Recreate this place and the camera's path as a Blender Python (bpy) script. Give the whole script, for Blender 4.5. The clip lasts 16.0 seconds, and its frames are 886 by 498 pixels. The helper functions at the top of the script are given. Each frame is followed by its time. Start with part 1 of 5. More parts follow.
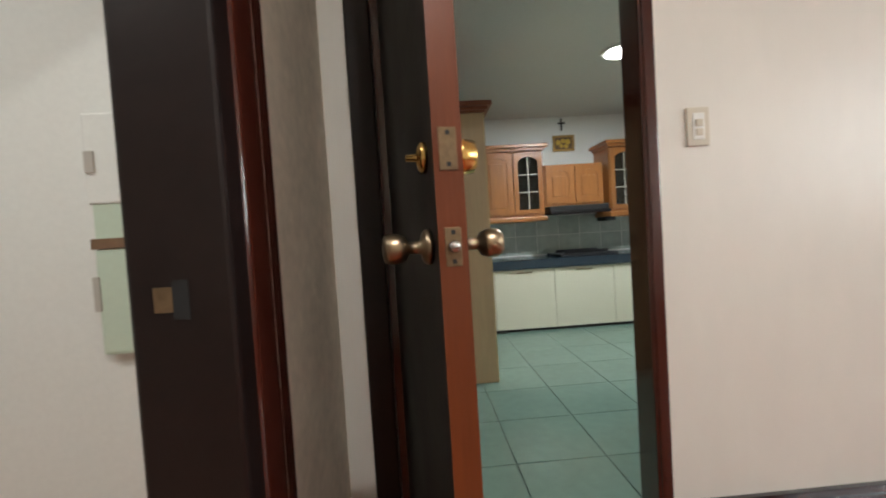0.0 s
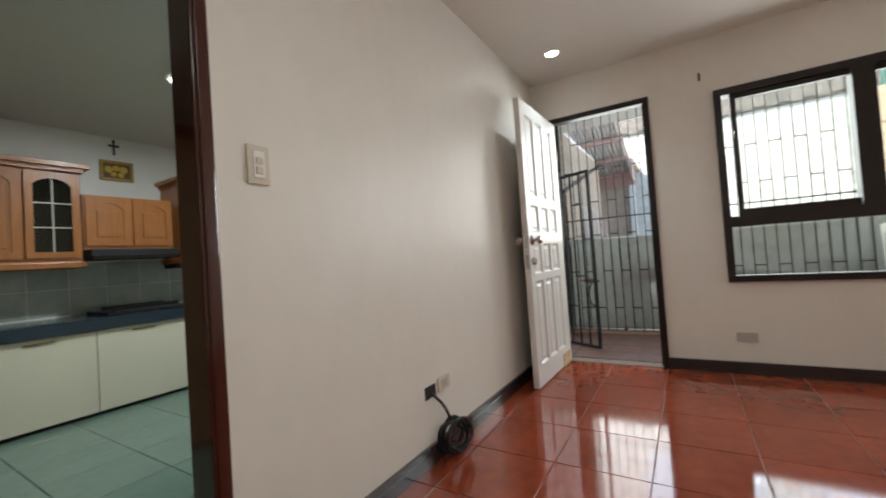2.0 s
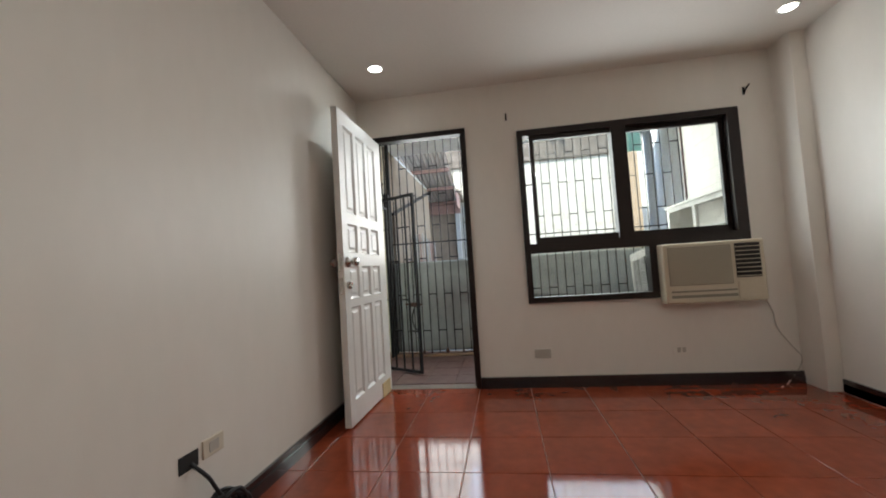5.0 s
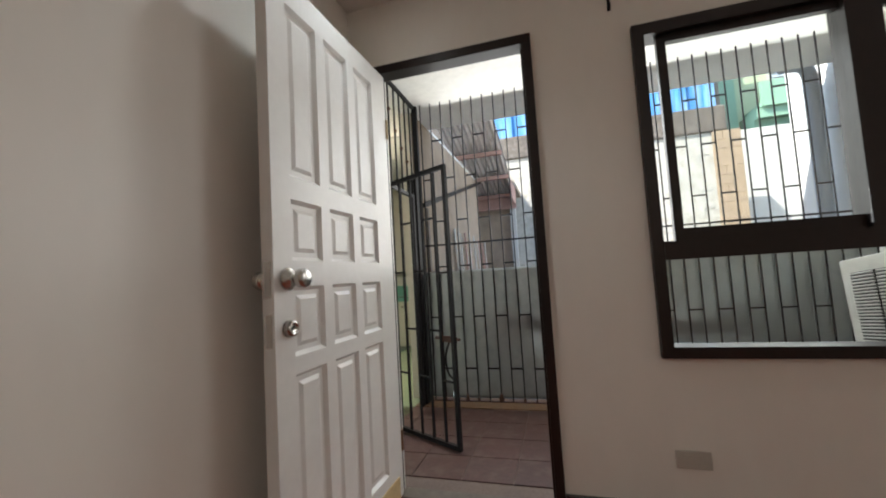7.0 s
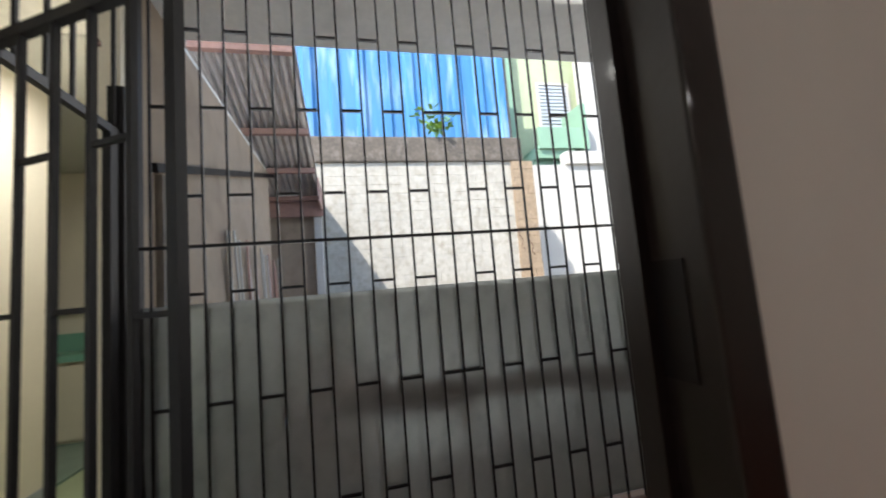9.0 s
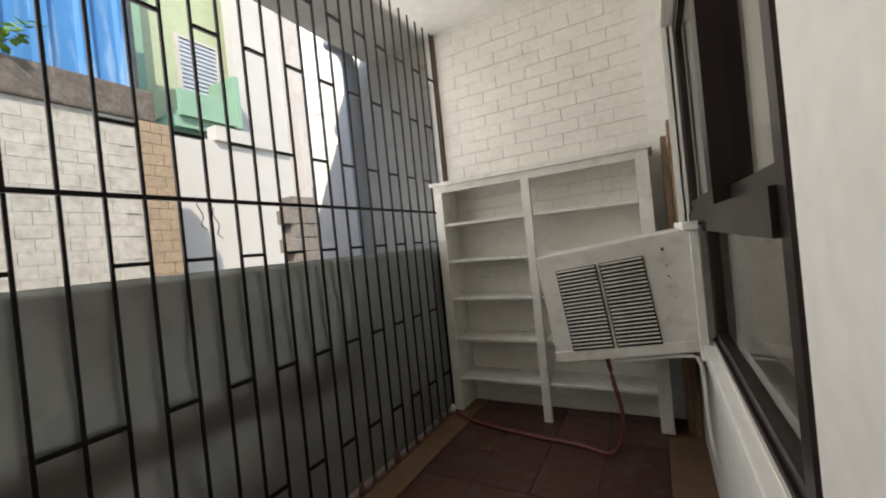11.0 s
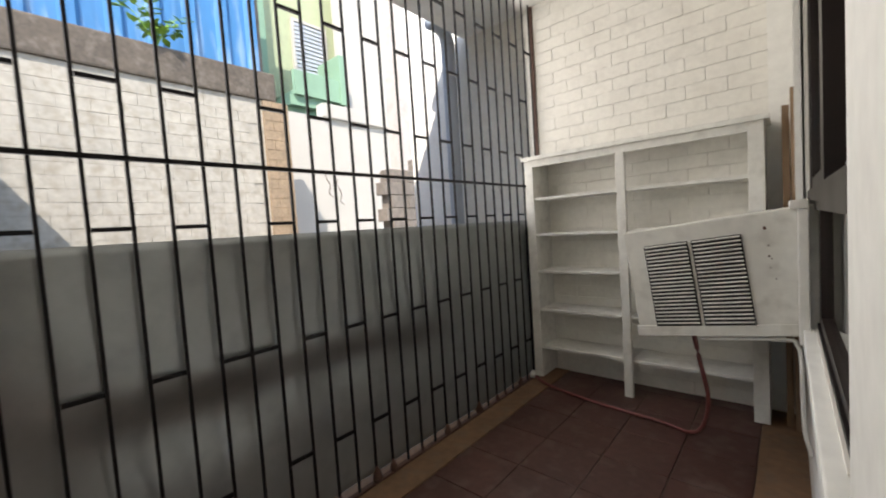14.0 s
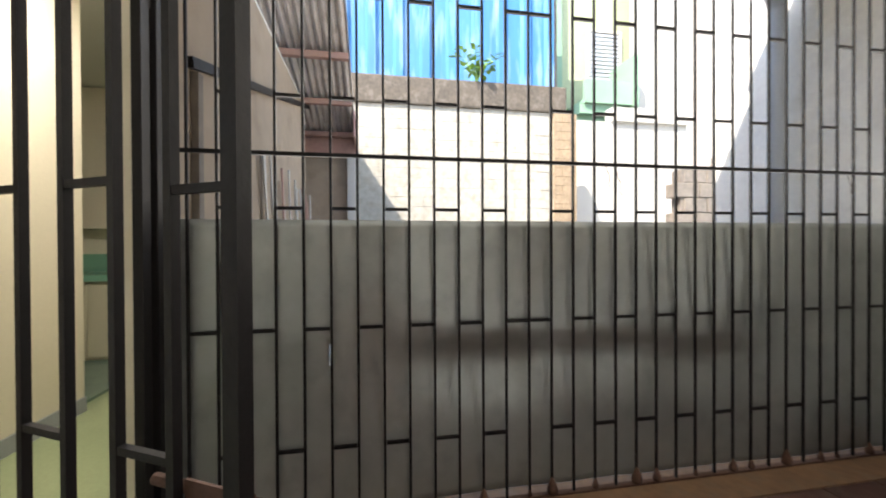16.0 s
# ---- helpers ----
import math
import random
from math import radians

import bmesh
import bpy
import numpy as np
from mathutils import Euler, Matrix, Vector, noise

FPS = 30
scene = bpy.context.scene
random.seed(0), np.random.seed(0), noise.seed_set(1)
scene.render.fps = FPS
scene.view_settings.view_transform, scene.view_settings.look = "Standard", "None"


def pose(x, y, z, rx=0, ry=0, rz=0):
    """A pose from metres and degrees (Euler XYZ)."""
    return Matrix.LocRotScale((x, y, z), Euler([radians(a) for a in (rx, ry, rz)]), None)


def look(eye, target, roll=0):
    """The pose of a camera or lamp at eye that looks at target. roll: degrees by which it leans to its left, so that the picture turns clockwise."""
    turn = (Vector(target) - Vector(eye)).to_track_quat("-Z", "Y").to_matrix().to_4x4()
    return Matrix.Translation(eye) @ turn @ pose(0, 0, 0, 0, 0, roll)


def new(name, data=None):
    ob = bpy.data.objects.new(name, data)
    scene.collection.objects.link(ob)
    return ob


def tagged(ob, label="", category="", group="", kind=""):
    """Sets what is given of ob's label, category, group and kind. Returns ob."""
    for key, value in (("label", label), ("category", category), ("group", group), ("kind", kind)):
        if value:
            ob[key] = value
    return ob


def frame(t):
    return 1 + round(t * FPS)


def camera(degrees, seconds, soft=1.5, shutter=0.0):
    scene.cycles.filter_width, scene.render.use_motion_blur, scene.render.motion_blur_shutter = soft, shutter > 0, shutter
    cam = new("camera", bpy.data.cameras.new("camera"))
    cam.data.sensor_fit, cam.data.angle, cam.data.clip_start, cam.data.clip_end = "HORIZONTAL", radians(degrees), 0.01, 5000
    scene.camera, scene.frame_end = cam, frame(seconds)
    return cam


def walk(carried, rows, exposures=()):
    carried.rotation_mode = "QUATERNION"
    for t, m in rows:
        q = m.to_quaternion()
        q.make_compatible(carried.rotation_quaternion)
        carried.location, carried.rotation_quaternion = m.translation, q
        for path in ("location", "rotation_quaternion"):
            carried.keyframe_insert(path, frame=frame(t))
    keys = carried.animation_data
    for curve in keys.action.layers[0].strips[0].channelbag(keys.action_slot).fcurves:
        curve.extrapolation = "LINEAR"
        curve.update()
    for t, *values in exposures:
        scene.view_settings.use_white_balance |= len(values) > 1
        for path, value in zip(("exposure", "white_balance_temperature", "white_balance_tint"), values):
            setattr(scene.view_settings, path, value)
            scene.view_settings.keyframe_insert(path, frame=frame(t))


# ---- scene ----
cam = camera(96.4, 16.0, soft=1.9, shutter=0.25)
PATH = [
    (0, (0.052, 0.103, 1.007), (0.157, 2.1, 0.94), -3.6),
    (0.5, (0.085, 0.096, 0.996), (0.617, 2.023, 0.913), -3.7),
    (1, (0.126, 0.12, 0.995), (1.104, 1.863, 0.916), -4.0),
    (1.5, (0.173, 0.204, 0.969), (1.583, 1.622, 0.975), -3.7),
    (2, (0.204, 0.226, 0.975), (1.909, 1.27, 1.023), -4.0),
    (2.5, (0.154, 0.201, 0.965), (2.026, 0.903, 1.029), -4.0),
    (3, (0.158, 0.205, 0.965), (2.117, 0.6, 1.03), -3.7),
    (3.2, (0.153, 0.152, 0.958), (2.125, 0.479, 1.021), -3.4),
    (5.5, (0.779, 0.161, 0.974), (2.752, 0.466, 1.093), -3.7),
    (6, (1.156, 0.244, 1.014), (3.089, 0.734, 1.175), -3.7),
    (6.5, (1.532, 0.308, 1.002), (3.441, 0.881, 1.165), -3.6),
    (7, (1.922, 0.351, 1.04), (3.838, 0.907, 1.181), -3.4),
    (8, (2.758, 0.576, 1.047), (4.737, 0.825, 1.185), -2.8),
    (8.5, (3.174, 0.606, 1.035), (5.167, 0.583, 1.198), -3.5),
    (9, (3.488, 0.702, 1.072), (5.424, 0.239, 1.268), -4.8),
    (9.5, (3.743, 0.772, 1.07), (5.461, -0.23, 1.279), -4.9),
    (10, (3.923, 0.676, 1.074), (5.315, -0.745, 1.29), -5.4),
    (12.3, (3.983, 0.635, 1.108), (4.773, -1.193, 0.93), -4.9),
    (12.5, (3.98, 0.633, 1.106), (4.783, -1.19, 0.927), -4.7),
    (13, (3.963, 0.66, 1.094), (4.862, -1.118, 0.926), -5.0),
    (13.5, (3.951, 0.73, 1.085), (5.029, -0.949, 0.941), -4.9),
    (14, (3.897, 0.782, 1.076), (5.211, -0.722, 0.968), -3.8),
    (14.5, (3.78, 0.82, 1.049), (5.335, -0.435, 0.966), -2.3),
    (15, (3.728, 0.849, 1.032), (5.457, -0.153, 0.96), -1.1),
    (15.5, (3.726, 0.867, 0.985), (5.6, 0.168, 0.971), -0.9),
    (16, (3.776, 0.845, 0.99), (5.744, 0.487, 0.976), -0.3),
]
EXPOSURES = ((0.0, 3.65, 6250, 6), (1.0, 3.5, 6250, 6), (1.6, 3.25, 6250, 5), (3.2, 2.65, 6250, 5), (5.5, 2.65, 6250, 6), (7.0, 2.4, 6400, 8), (8.5, 2.2, 6350, 9), (9.3, 1.85, 6500, 10), (10.0, 1.4, 6900, 10), (12.5, 1.65, 6850, 12), (14.0, 1.8, 6850, 12), (15.0, 2.2, 6900, 11), (16.0, 2.5, 7000, 11))
walk(cam, [(t, look(eye, target, roll)) for t, eye, target, roll in PATH], EXPOSURES)

# ---- world, sun, lamps ----
SUN_EL, SUN_AZ = 50.0, 130.0          # degrees; azimuth counted from +x towards +y
world = bpy.data.worlds.new("sky")
scene.world = world
world.use_nodes = True
wn = world.node_tree.nodes
sky = wn.new("ShaderNodeTexSky")
sky.sky_type, sky.sun_disc = "NISHITA", False
sky.sun_elevation, sky.sun_rotation = radians(SUN_EL), radians(90 - SUN_AZ)
wn["Background"].inputs["Strength"].default_value = 0.15
world.node_tree.links.new(sky.outputs["Color"], wn["Background"].inputs["Color"])
sun_dir = Vector((math.cos(radians(SUN_EL)) * math.cos(radians(SUN_AZ)), math.cos(radians(SUN_EL)) * math.sin(radians(SUN_AZ)), math.sin(radians(SUN_EL))))
sun = new("sun", bpy.data.lights.new("sun", "SUN"))
sun.data.energy, sun.data.angle, sun.data.color = 2.9, radians(0.5), (1.0, 0.95, 0.88)
sun.matrix_world = look(sun_dir * 30, (0, 0, 0))


def lamp(name, place, watts, size, colour):
    ob = new(name, bpy.data.lights.new(name, "AREA"))
    ob.data.shape, ob.data.size, ob.data.energy, ob.data.color = "DISK", size, watts, colour
    ob.matrix_world = pose(*place)
    return ob


def spot(name, place, watts, colour):
    """A recessed downlight: a wide soft-edged cone straight down."""
    ob = new(name, bpy.data.lights.new(name, "SPOT"))
    ob.data.energy, ob.data.color, ob.data.shadow_soft_size = watts, colour, 0.022
    ob.data.spot_size, ob.data.spot_blend = radians(112), 0.85
    ob.matrix_world = pose(*place)
    return ob


spot("downlight_lamp", (3.24, 0.99, 2.462), 2.5, (0.90, 0.96, 1.0))
spot("downlight_lamp", (3.21, -1.72, 2.462), 0.3, (0.96, 0.98, 1.0))
# Unseen third lamp, added to brighten the walls beside the kitchen door.
lamp("downlight_lamp", (0.40, -0.45, 2.462), 2.2, 0.09, (1.0, 0.96, 0.90))
day = new("porch_daylight", bpy.data.lights.new("porch_daylight", "AREA"))      # the sky's light in the grille opening
day.data.shape, day.data.size, day.data.size_y, day.data.energy, day.data.color = "RECTANGLE", 3.2, 1.42, 11.0, (1.0, 0.98, 0.95)
day.matrix_world = look((5.36, -0.25, 1.84), (3.0, -0.25, 1.84))
pane_light = new("window_daylight", bpy.data.lights.new("window_daylight", "AREA"))      # the same light in the window opening
pane_light.data.shape, pane_light.data.size, pane_light.data.size_y, pane_light.data.energy, pane_light.data.color = "RECTANGLE", 1.45, 0.85, 2.2, (0.97, 0.98, 1.0)
pane_light.matrix_world = look((3.70, -0.84, 1.57), (0.0, -0.84, 1.3))
lamp("kitchen_lamp", (1.58, 2.95, 2.24), 3.1, 0.16, (0.93, 0.97, 1.0))
# Fill without a fixture, added to brighten the utility room.
lamp("utility_room_fill", (5.95, 2.08, 2.55), 4.7, 0.35, (1.0, 0.97, 0.9))
# Unseen fill added to make the side room bright; no lamp hangs there.
lamp("side_room_fill", (-1.3, 0.2, 2.42), 1.3, 0.25, (1.0, 0.98, 0.93))


# ---- materials ----
def rgb(c):
    return (*c, 1.0)


def material(name, base, rough=0.6, metal=0.0, vary=0.12, grain=60.0, stain=2.0, bump=0.1, dirt_or_sheen=None, dirt_or_sheen_amount=0.3,
             coat=0.0, stretch=(1, 1, 1), random=0.0, bump_scale=None, spec=0.5):
    """A surface with variation at two scales, optional soiling or painted sheen, and relief."""
    m = bpy.data.materials.new(name)
    m.use_nodes = True
    n, l = m.node_tree.nodes, m.node_tree.links
    b = n["Principled BSDF"]
    b.inputs["Metallic"].default_value = metal
    b.inputs["Coat Weight"].default_value = coat
    b.inputs["Specular IOR Level"].default_value = spec
    b.inputs["Coat Roughness"].default_value = 0.08
    mp = n.new("ShaderNodeMapping")
    geo = n.new("ShaderNodeNewGeometry")
    mp.inputs["Scale"].default_value = stretch
    l.new(geo.outputs["Position"], mp.inputs["Vector"])
    fine = n.new("ShaderNodeTexNoise")
    fine.inputs["Scale"].default_value, fine.inputs["Detail"].default_value = grain, 6
    wide = n.new("ShaderNodeTexNoise")
    wide.inputs["Scale"].default_value, wide.inputs["Detail"].default_value = stain, 5
    for t in (fine, wide):
        l.new(mp.outputs["Vector"], t.inputs["Vector"])
    both = n.new("ShaderNodeMath")
    both.operation = "ADD"
    l.new(fine.outputs["Fac"], both.inputs[0])
    l.new(wide.outputs["Fac"], both.inputs[1])
    rng = n.new("ShaderNodeMapRange")
    rng.inputs["From Min"].default_value, rng.inputs["From Max"].default_value = 0.6, 1.4
    rng.inputs["To Min"].default_value, rng.inputs["To Max"].default_value = 1 - vary, 1 + vary * 0.6
    l.new(both.outputs[0], rng.inputs["Value"])
    mul = n.new("ShaderNodeVectorMath")
    mul.operation = "SCALE"
    mul.inputs[0].default_value = base
    l.new(rng.outputs[0], mul.inputs["Scale"])
    col = mul.outputs[0]
    if random:
        info = n.new("ShaderNodeObjectInfo")
        r2 = n.new("ShaderNodeMapRange")
        r2.inputs["To Min"].default_value, r2.inputs["To Max"].default_value = 1 - random, 1 + random
        l.new(info.outputs["Random"], r2.inputs["Value"])
        m2 = n.new("ShaderNodeVectorMath")
        m2.operation = "SCALE"
        l.new(col, m2.inputs[0])
        l.new(r2.outputs[0], m2.inputs["Scale"])
        col = m2.outputs[0]
    if dirt_or_sheen:
        ramp = n.new("ShaderNodeValToRGB")
        ramp.color_ramp.elements[0].position, ramp.color_ramp.elements[1].position = 0.5, 0.72
        spots = n.new("ShaderNodeTexNoise")
        spots.inputs["Scale"].default_value, spots.inputs["Detail"].default_value = stain * 3.1, 9
        l.new(mp.outputs["Vector"], spots.inputs["Vector"])
        l.new(spots.outputs["Fac"], ramp.inputs["Fac"])
        amt = n.new("ShaderNodeMath")
        amt.operation = "MULTIPLY"
        amt.inputs[1].default_value = dirt_or_sheen_amount
        l.new(ramp.outputs["Color"], amt.inputs[0])
        mix = n.new("ShaderNodeMix")
        mix.data_type = "RGBA"
        l.new(amt.outputs[0], mix.inputs["Factor"])
        l.new(col, mix.inputs[6])
        mix.inputs[7].default_value = rgb(dirt_or_sheen)
        col = mix.outputs[2]
    l.new(col, b.inputs["Base Color"])
    rr = n.new("ShaderNodeMapRange")
    rr.inputs["To Min"].default_value, rr.inputs["To Max"].default_value = max(0.02, rough * 0.8), min(1, rough * 1.2)
    l.new(wide.outputs["Fac"], rr.inputs["Value"])
    l.new(rr.outputs[0], b.inputs["Roughness"])
    if bump:
        bp = n.new("ShaderNodeBump")
        bp.inputs["Strength"].default_value, bp.inputs["Distance"].default_value = bump, 0.01
        src = fine
        if bump_scale:
            src = n.new("ShaderNodeTexNoise")
            src.inputs["Scale"].default_value, src.inputs["Detail"].default_value = bump_scale, 3
            l.new(mp.outputs["Vector"], src.inputs["Vector"])
        l.new(src.outputs["Fac"], bp.inputs["Height"])
        l.new(bp.outputs["Normal"], b.inputs["Normal"])
    return m


def glow(name, colour, strength):
    m = bpy.data.materials.new(name)
    m.use_nodes = True
    b = m.node_tree.nodes["Principled BSDF"]
    b.inputs["Base Color"].default_value = rgb((0.9, 0.9, 0.9))
    b.inputs["Emission Color"].default_value, b.inputs["Emission Strength"].default_value = rgb(colour), strength
    return m


def clear_glass(name, tint=(0.95, 0.97, 0.96), rough=0.02):
    m = bpy.data.materials.new(name)
    m.use_nodes = True
    n, l = m.node_tree.nodes, m.node_tree.links
    n.remove(n["Principled BSDF"])
    tr, gl, fr, mx = n.new("ShaderNodeBsdfTransparent"), n.new("ShaderNodeBsdfGlossy"), n.new("ShaderNodeLayerWeight"), n.new("ShaderNodeMixShader")
    tr.inputs["Color"].default_value = rgb(tint)
    gl.inputs["Roughness"].default_value = rough
    fr.inputs["Blend"].default_value = 0.5
    pw, sc = n.new("ShaderNodeMath"), n.new("ShaderNodeMath")
    pw.operation, pw.inputs[1].default_value = "POWER", 5.0
    sc.operation, sc.inputs[1].default_value, sc.inputs[2].default_value = "MULTIPLY_ADD", 0.9, 0.04
    l.new(fr.outputs["Facing"], pw.inputs[0])
    l.new(pw.outputs[0], sc.inputs[0])
    l.new(sc.outputs[0], mx.inputs[0])
    l.new(tr.outputs[0], mx.inputs[1])
    l.new(gl.outputs[0], mx.inputs[2])
    l.new(mx.outputs[0], n["Material Output"].inputs["Surface"])
    return m


M_WALL = material("cream_wall_paint", (0.76, 0.725, 0.665), 0.42, vary=0.035, grain=14, stain=1.1, bump=0.05, dirt_or_sheen=(0.55, 0.49, 0.42), dirt_or_sheen_amount=0.09, bump_scale=5, stretch=(1, 1, 0.45))
M_PLASTER = material("bare_plaster", (0.66, 0.55, 0.43), 0.85, vary=0.2, grain=30, stain=5, bump=0.5, bump_scale=16)
M_CEIL = material("ceiling_paint", (0.70, 0.66, 0.60), 0.7, vary=0.04, bump=0.03)
M_OUTWALL = material("outside_white_paint", (0.80, 0.79, 0.75), 0.7, vary=0.12, grain=20, stain=2, bump=0.15, dirt_or_sheen=(0.52, 0.50, 0.45), dirt_or_sheen_amount=0.16)
M_RED = material("red_glazed_tile", (0.25, 0.050, 0.022), 0.08, vary=0.3, grain=14, stain=3, bump=0.001, random=0.1, bump_scale=5)
M_GROUT = material("pale_grout", (0.46, 0.27, 0.20), 0.8, vary=0.2)
M_PORCHT = material("maroon_quarry_tile", (0.085, 0.038, 0.031), 0.45, vary=0.35, grain=30, stain=4, bump=0.08, dirt_or_sheen=(0.17, 0.125, 0.105), dirt_or_sheen_amount=0.4, random=0.12)
M_PORCHG = material("dusty_grout", (0.17, 0.125, 0.105), 0.9, vary=0.3)
M_OCHRE = material("ochre_cement_edge", (0.21, 0.12, 0.065), 0.7, vary=0.3, grain=25, stain=4, bump=0.2, dirt_or_sheen=(0.16, 0.12, 0.09), dirt_or_sheen_amount=0.5)
M_DARK = material("dark_brown_varnish", (0.013, 0.007, 0.006), 0.4, vary=0.3, grain=40, stain=5, bump=0.06, coat=0.08, spec=0.35)
M_DARKMATT = material("dark_stained_wood", (0.008, 0.005, 0.005), 0.5, spec=0.2, vary=0.3, grain=40, stain=5, bump=0.08)
M_MAHOG = material("mahogany_varnish", (0.055, 0.012, 0.007), 0.16, spec=0.35, vary=0.3, grain=50, stain=6, bump=0.05, coat=0.5, stretch=(1, 1, 0.12))
M_REDWOOD = material("red_brown_door_edge", (0.13, 0.030, 0.007), 0.42, spec=0.35, vary=0.3, grain=60, stain=8, bump=0.1, stretch=(1, 1, 0.1))
M_BASE = material("black_baseboard", (0.022, 0.018, 0.02), 0.16, vary=0.3, bump=0.03, coat=0.5)
M_WHITE = material("white_door_enamel", (0.74, 0.73, 0.70), 0.32, vary=0.05, grain=30, stain=2, bump=0.04, dirt_or_sheen=(0.55, 0.5, 0.44), dirt_or_sheen_amount=0.15, bump_scale=20)
M_PLANK = material("old_brown_plank", (0.24, 0.155, 0.09), 0.7, vary=0.3, grain=50, stain=6, bump=0.1, stretch=(1, 1, 0.12))
M_BAREWOOD = material("chipped_bare_wood", (0.55, 0.42, 0.22), 0.7, vary=0.25, grain=50)
M_IRON = material("black_iron_paint", (0.008, 0.007, 0.008), 0.55, spec=0.25, vary=0.3, grain=80, bump=0.1)
M_RUST = material("rusty_iron", (0.10, 0.05, 0.035), 0.8, vary=0.4, grain=80, bump=0.3)
M_SHEET = material("galvanised_sheet", (0.40, 0.43, 0.43), 0.34, metal=0.6, vary=0.12, grain=12, stain=3, bump=0.25, dirt_or_sheen=(0.24, 0.26, 0.27), dirt_or_sheen_amount=0.4, bump_scale=2.2)
M_BLOCK = material("white_painted_block", (0.80, 0.78, 0.72), 0.75, vary=0.1, grain=35, stain=2.5, bump=0.25, dirt_or_sheen=(0.5, 0.47, 0.42), dirt_or_sheen_amount=0.25, random=0.015)
M_JOINT = material("block_joint", (0.80, 0.78, 0.72), 0.75, vary=0.15, bump=0.2)
M_SHELF = material("chalky_white_shelf", (0.76, 0.75, 0.70), 0.65, vary=0.12, grain=30, stain=4, bump=0.1, dirt_or_sheen=(0.36, 0.33, 0.29), dirt_or_sheen_amount=0.35)
M_ACBODY = material("aged_white_metal", (0.70, 0.69, 0.64), 0.5, vary=0.12, grain=25, stain=5, bump=0.05, dirt_or_sheen=(0.30, 0.27, 0.23), dirt_or_sheen_amount=0.35)
M_ACFRONT = material("yellowed_plastic", (0.58, 0.53, 0.41), 0.45, vary=0.06, bump=0.03)
M_ACDARK = material("air_filter_grey", (0.26, 0.245, 0.20), 0.7, vary=0.15, grain=150)
# Black of real parts; also paints the shade in openings and behind louvres.
M_BLACK = material("black_parts_and_shade", (0.012, 0.012, 0.012), 0.7, vary=0.2)
M_OAK = material("oak_veneer", (0.37, 0.140, 0.034), 0.35, vary=0.28, grain=45, stain=6, bump=0.05, stretch=(1, 1, 0.12), coat=0.2)
M_OAKDARK = material("brown_crown_moulding", (0.17, 0.055, 0.025), 0.35, vary=0.2)
M_LAMIN = material("cream_laminate", (0.70, 0.66, 0.52), 0.4, vary=0.04, bump=0.02)
M_PANEL = material("beige_plywood", (0.46, 0.33, 0.19), 0.5, vary=0.12, grain=70, stain=5, bump=0.04, stretch=(1, 1, 0.08))
M_NAVY = material("dark_blue_counter", (0.02, 0.035, 0.05), 0.12, vary=0.3)
M_KTILE = material("sea_green_floor_tile", (0.165, 0.245, 0.20), 0.16, vary=0.12, grain=18, stain=3, bump=0.02, random=0.05)
M_KGROUT = material("green_grout", (0.13, 0.18, 0.15), 0.8)
M_SPLASH = material("pale_green_wall_tile", (0.40, 0.46, 0.41), 0.15, vary=0.2, grain=12, stain=5, bump=0.02, random=0.1)
M_KWALL = material("kitchen_white_paint", (0.76, 0.76, 0.72), 0.6, vary=0.05, bump=0.04)
M_KCEIL = material("kitchen_ceiling_paint", (0.62, 0.62, 0.58), 0.7, vary=0.05, bump=0.03)
M_UWALL = material("utility_cream_paint", (0.76, 0.71, 0.60), 0.6, vary=0.06, bump=0.05)
M_UTILE = material("mint_counter_tile", (0.22, 0.45, 0.34), 0.2, vary=0.1)
M_UFLOOR = material("olive_floor_tile", (0.34, 0.40, 0.24), 0.25, vary=0.12)
M_BRASS = material("polished_brass", (0.75, 0.48, 0.15), 0.2, metal=1, vary=0.1, bump=0)
M_ANTIQ = material("worn_antique_brass", (0.34, 0.26, 0.17), 0.32, metal=1, vary=0.2, bump=0.02)
M_CHROME = material("satin_nickel", (0.55, 0.53, 0.5), 0.22, metal=1, vary=0.1, bump=0)
M_PLATE = material("ivory_plastic", (0.62, 0.56, 0.45), 0.45, vary=0.05, bump=0)
M_GREYPLATE = material("grey_plastic", (0.46, 0.43, 0.38), 0.5, vary=0.06, bump=0)
M_RUBBER = material("black_rubber", (0.012, 0.012, 0.014), 0.5, vary=0.2)
M_HOSE = material("dark_red_hose", (0.19, 0.055, 0.050), 0.45, vary=0.25)
M_PVC = material("grey_pvc_pipe", (0.35, 0.38, 0.42), 0.45, vary=0.1)
M_CONC = material("weathered_concrete", (0.17, 0.145, 0.12), 0.9, vary=0.35, grain=15, stain=3, bump=0.5, dirt_or_sheen=(0.12, 0.10, 0.085), dirt_or_sheen_amount=0.6)
M_STUCCO = material("beige_stucco", (0.29, 0.225, 0.165), 0.9, vary=0.15, grain=8, stain=1.2, bump=0.3, dirt_or_sheen=(0.16, 0.115, 0.08), dirt_or_sheen_amount=0.5)
M_BRICKW = material("peeling_white_block", (0.33, 0.31, 0.265), 0.85, vary=0.25, grain=10, stain=2, bump=0.4, dirt_or_sheen=(0.22, 0.195, 0.15), dirt_or_sheen_amount=0.65)
M_CORR = material("old_corrugated_metal", (0.52, 0.48, 0.45), 0.55, metal=0.3, vary=0.25, grain=10, stain=3, bump=0.1, dirt_or_sheen=(0.25, 0.15, 0.11), dirt_or_sheen_amount=0.4)
M_FASCIA = material("faded_red_fascia", (0.33, 0.19, 0.155), 0.7, vary=0.25, grain=20, stain=4)
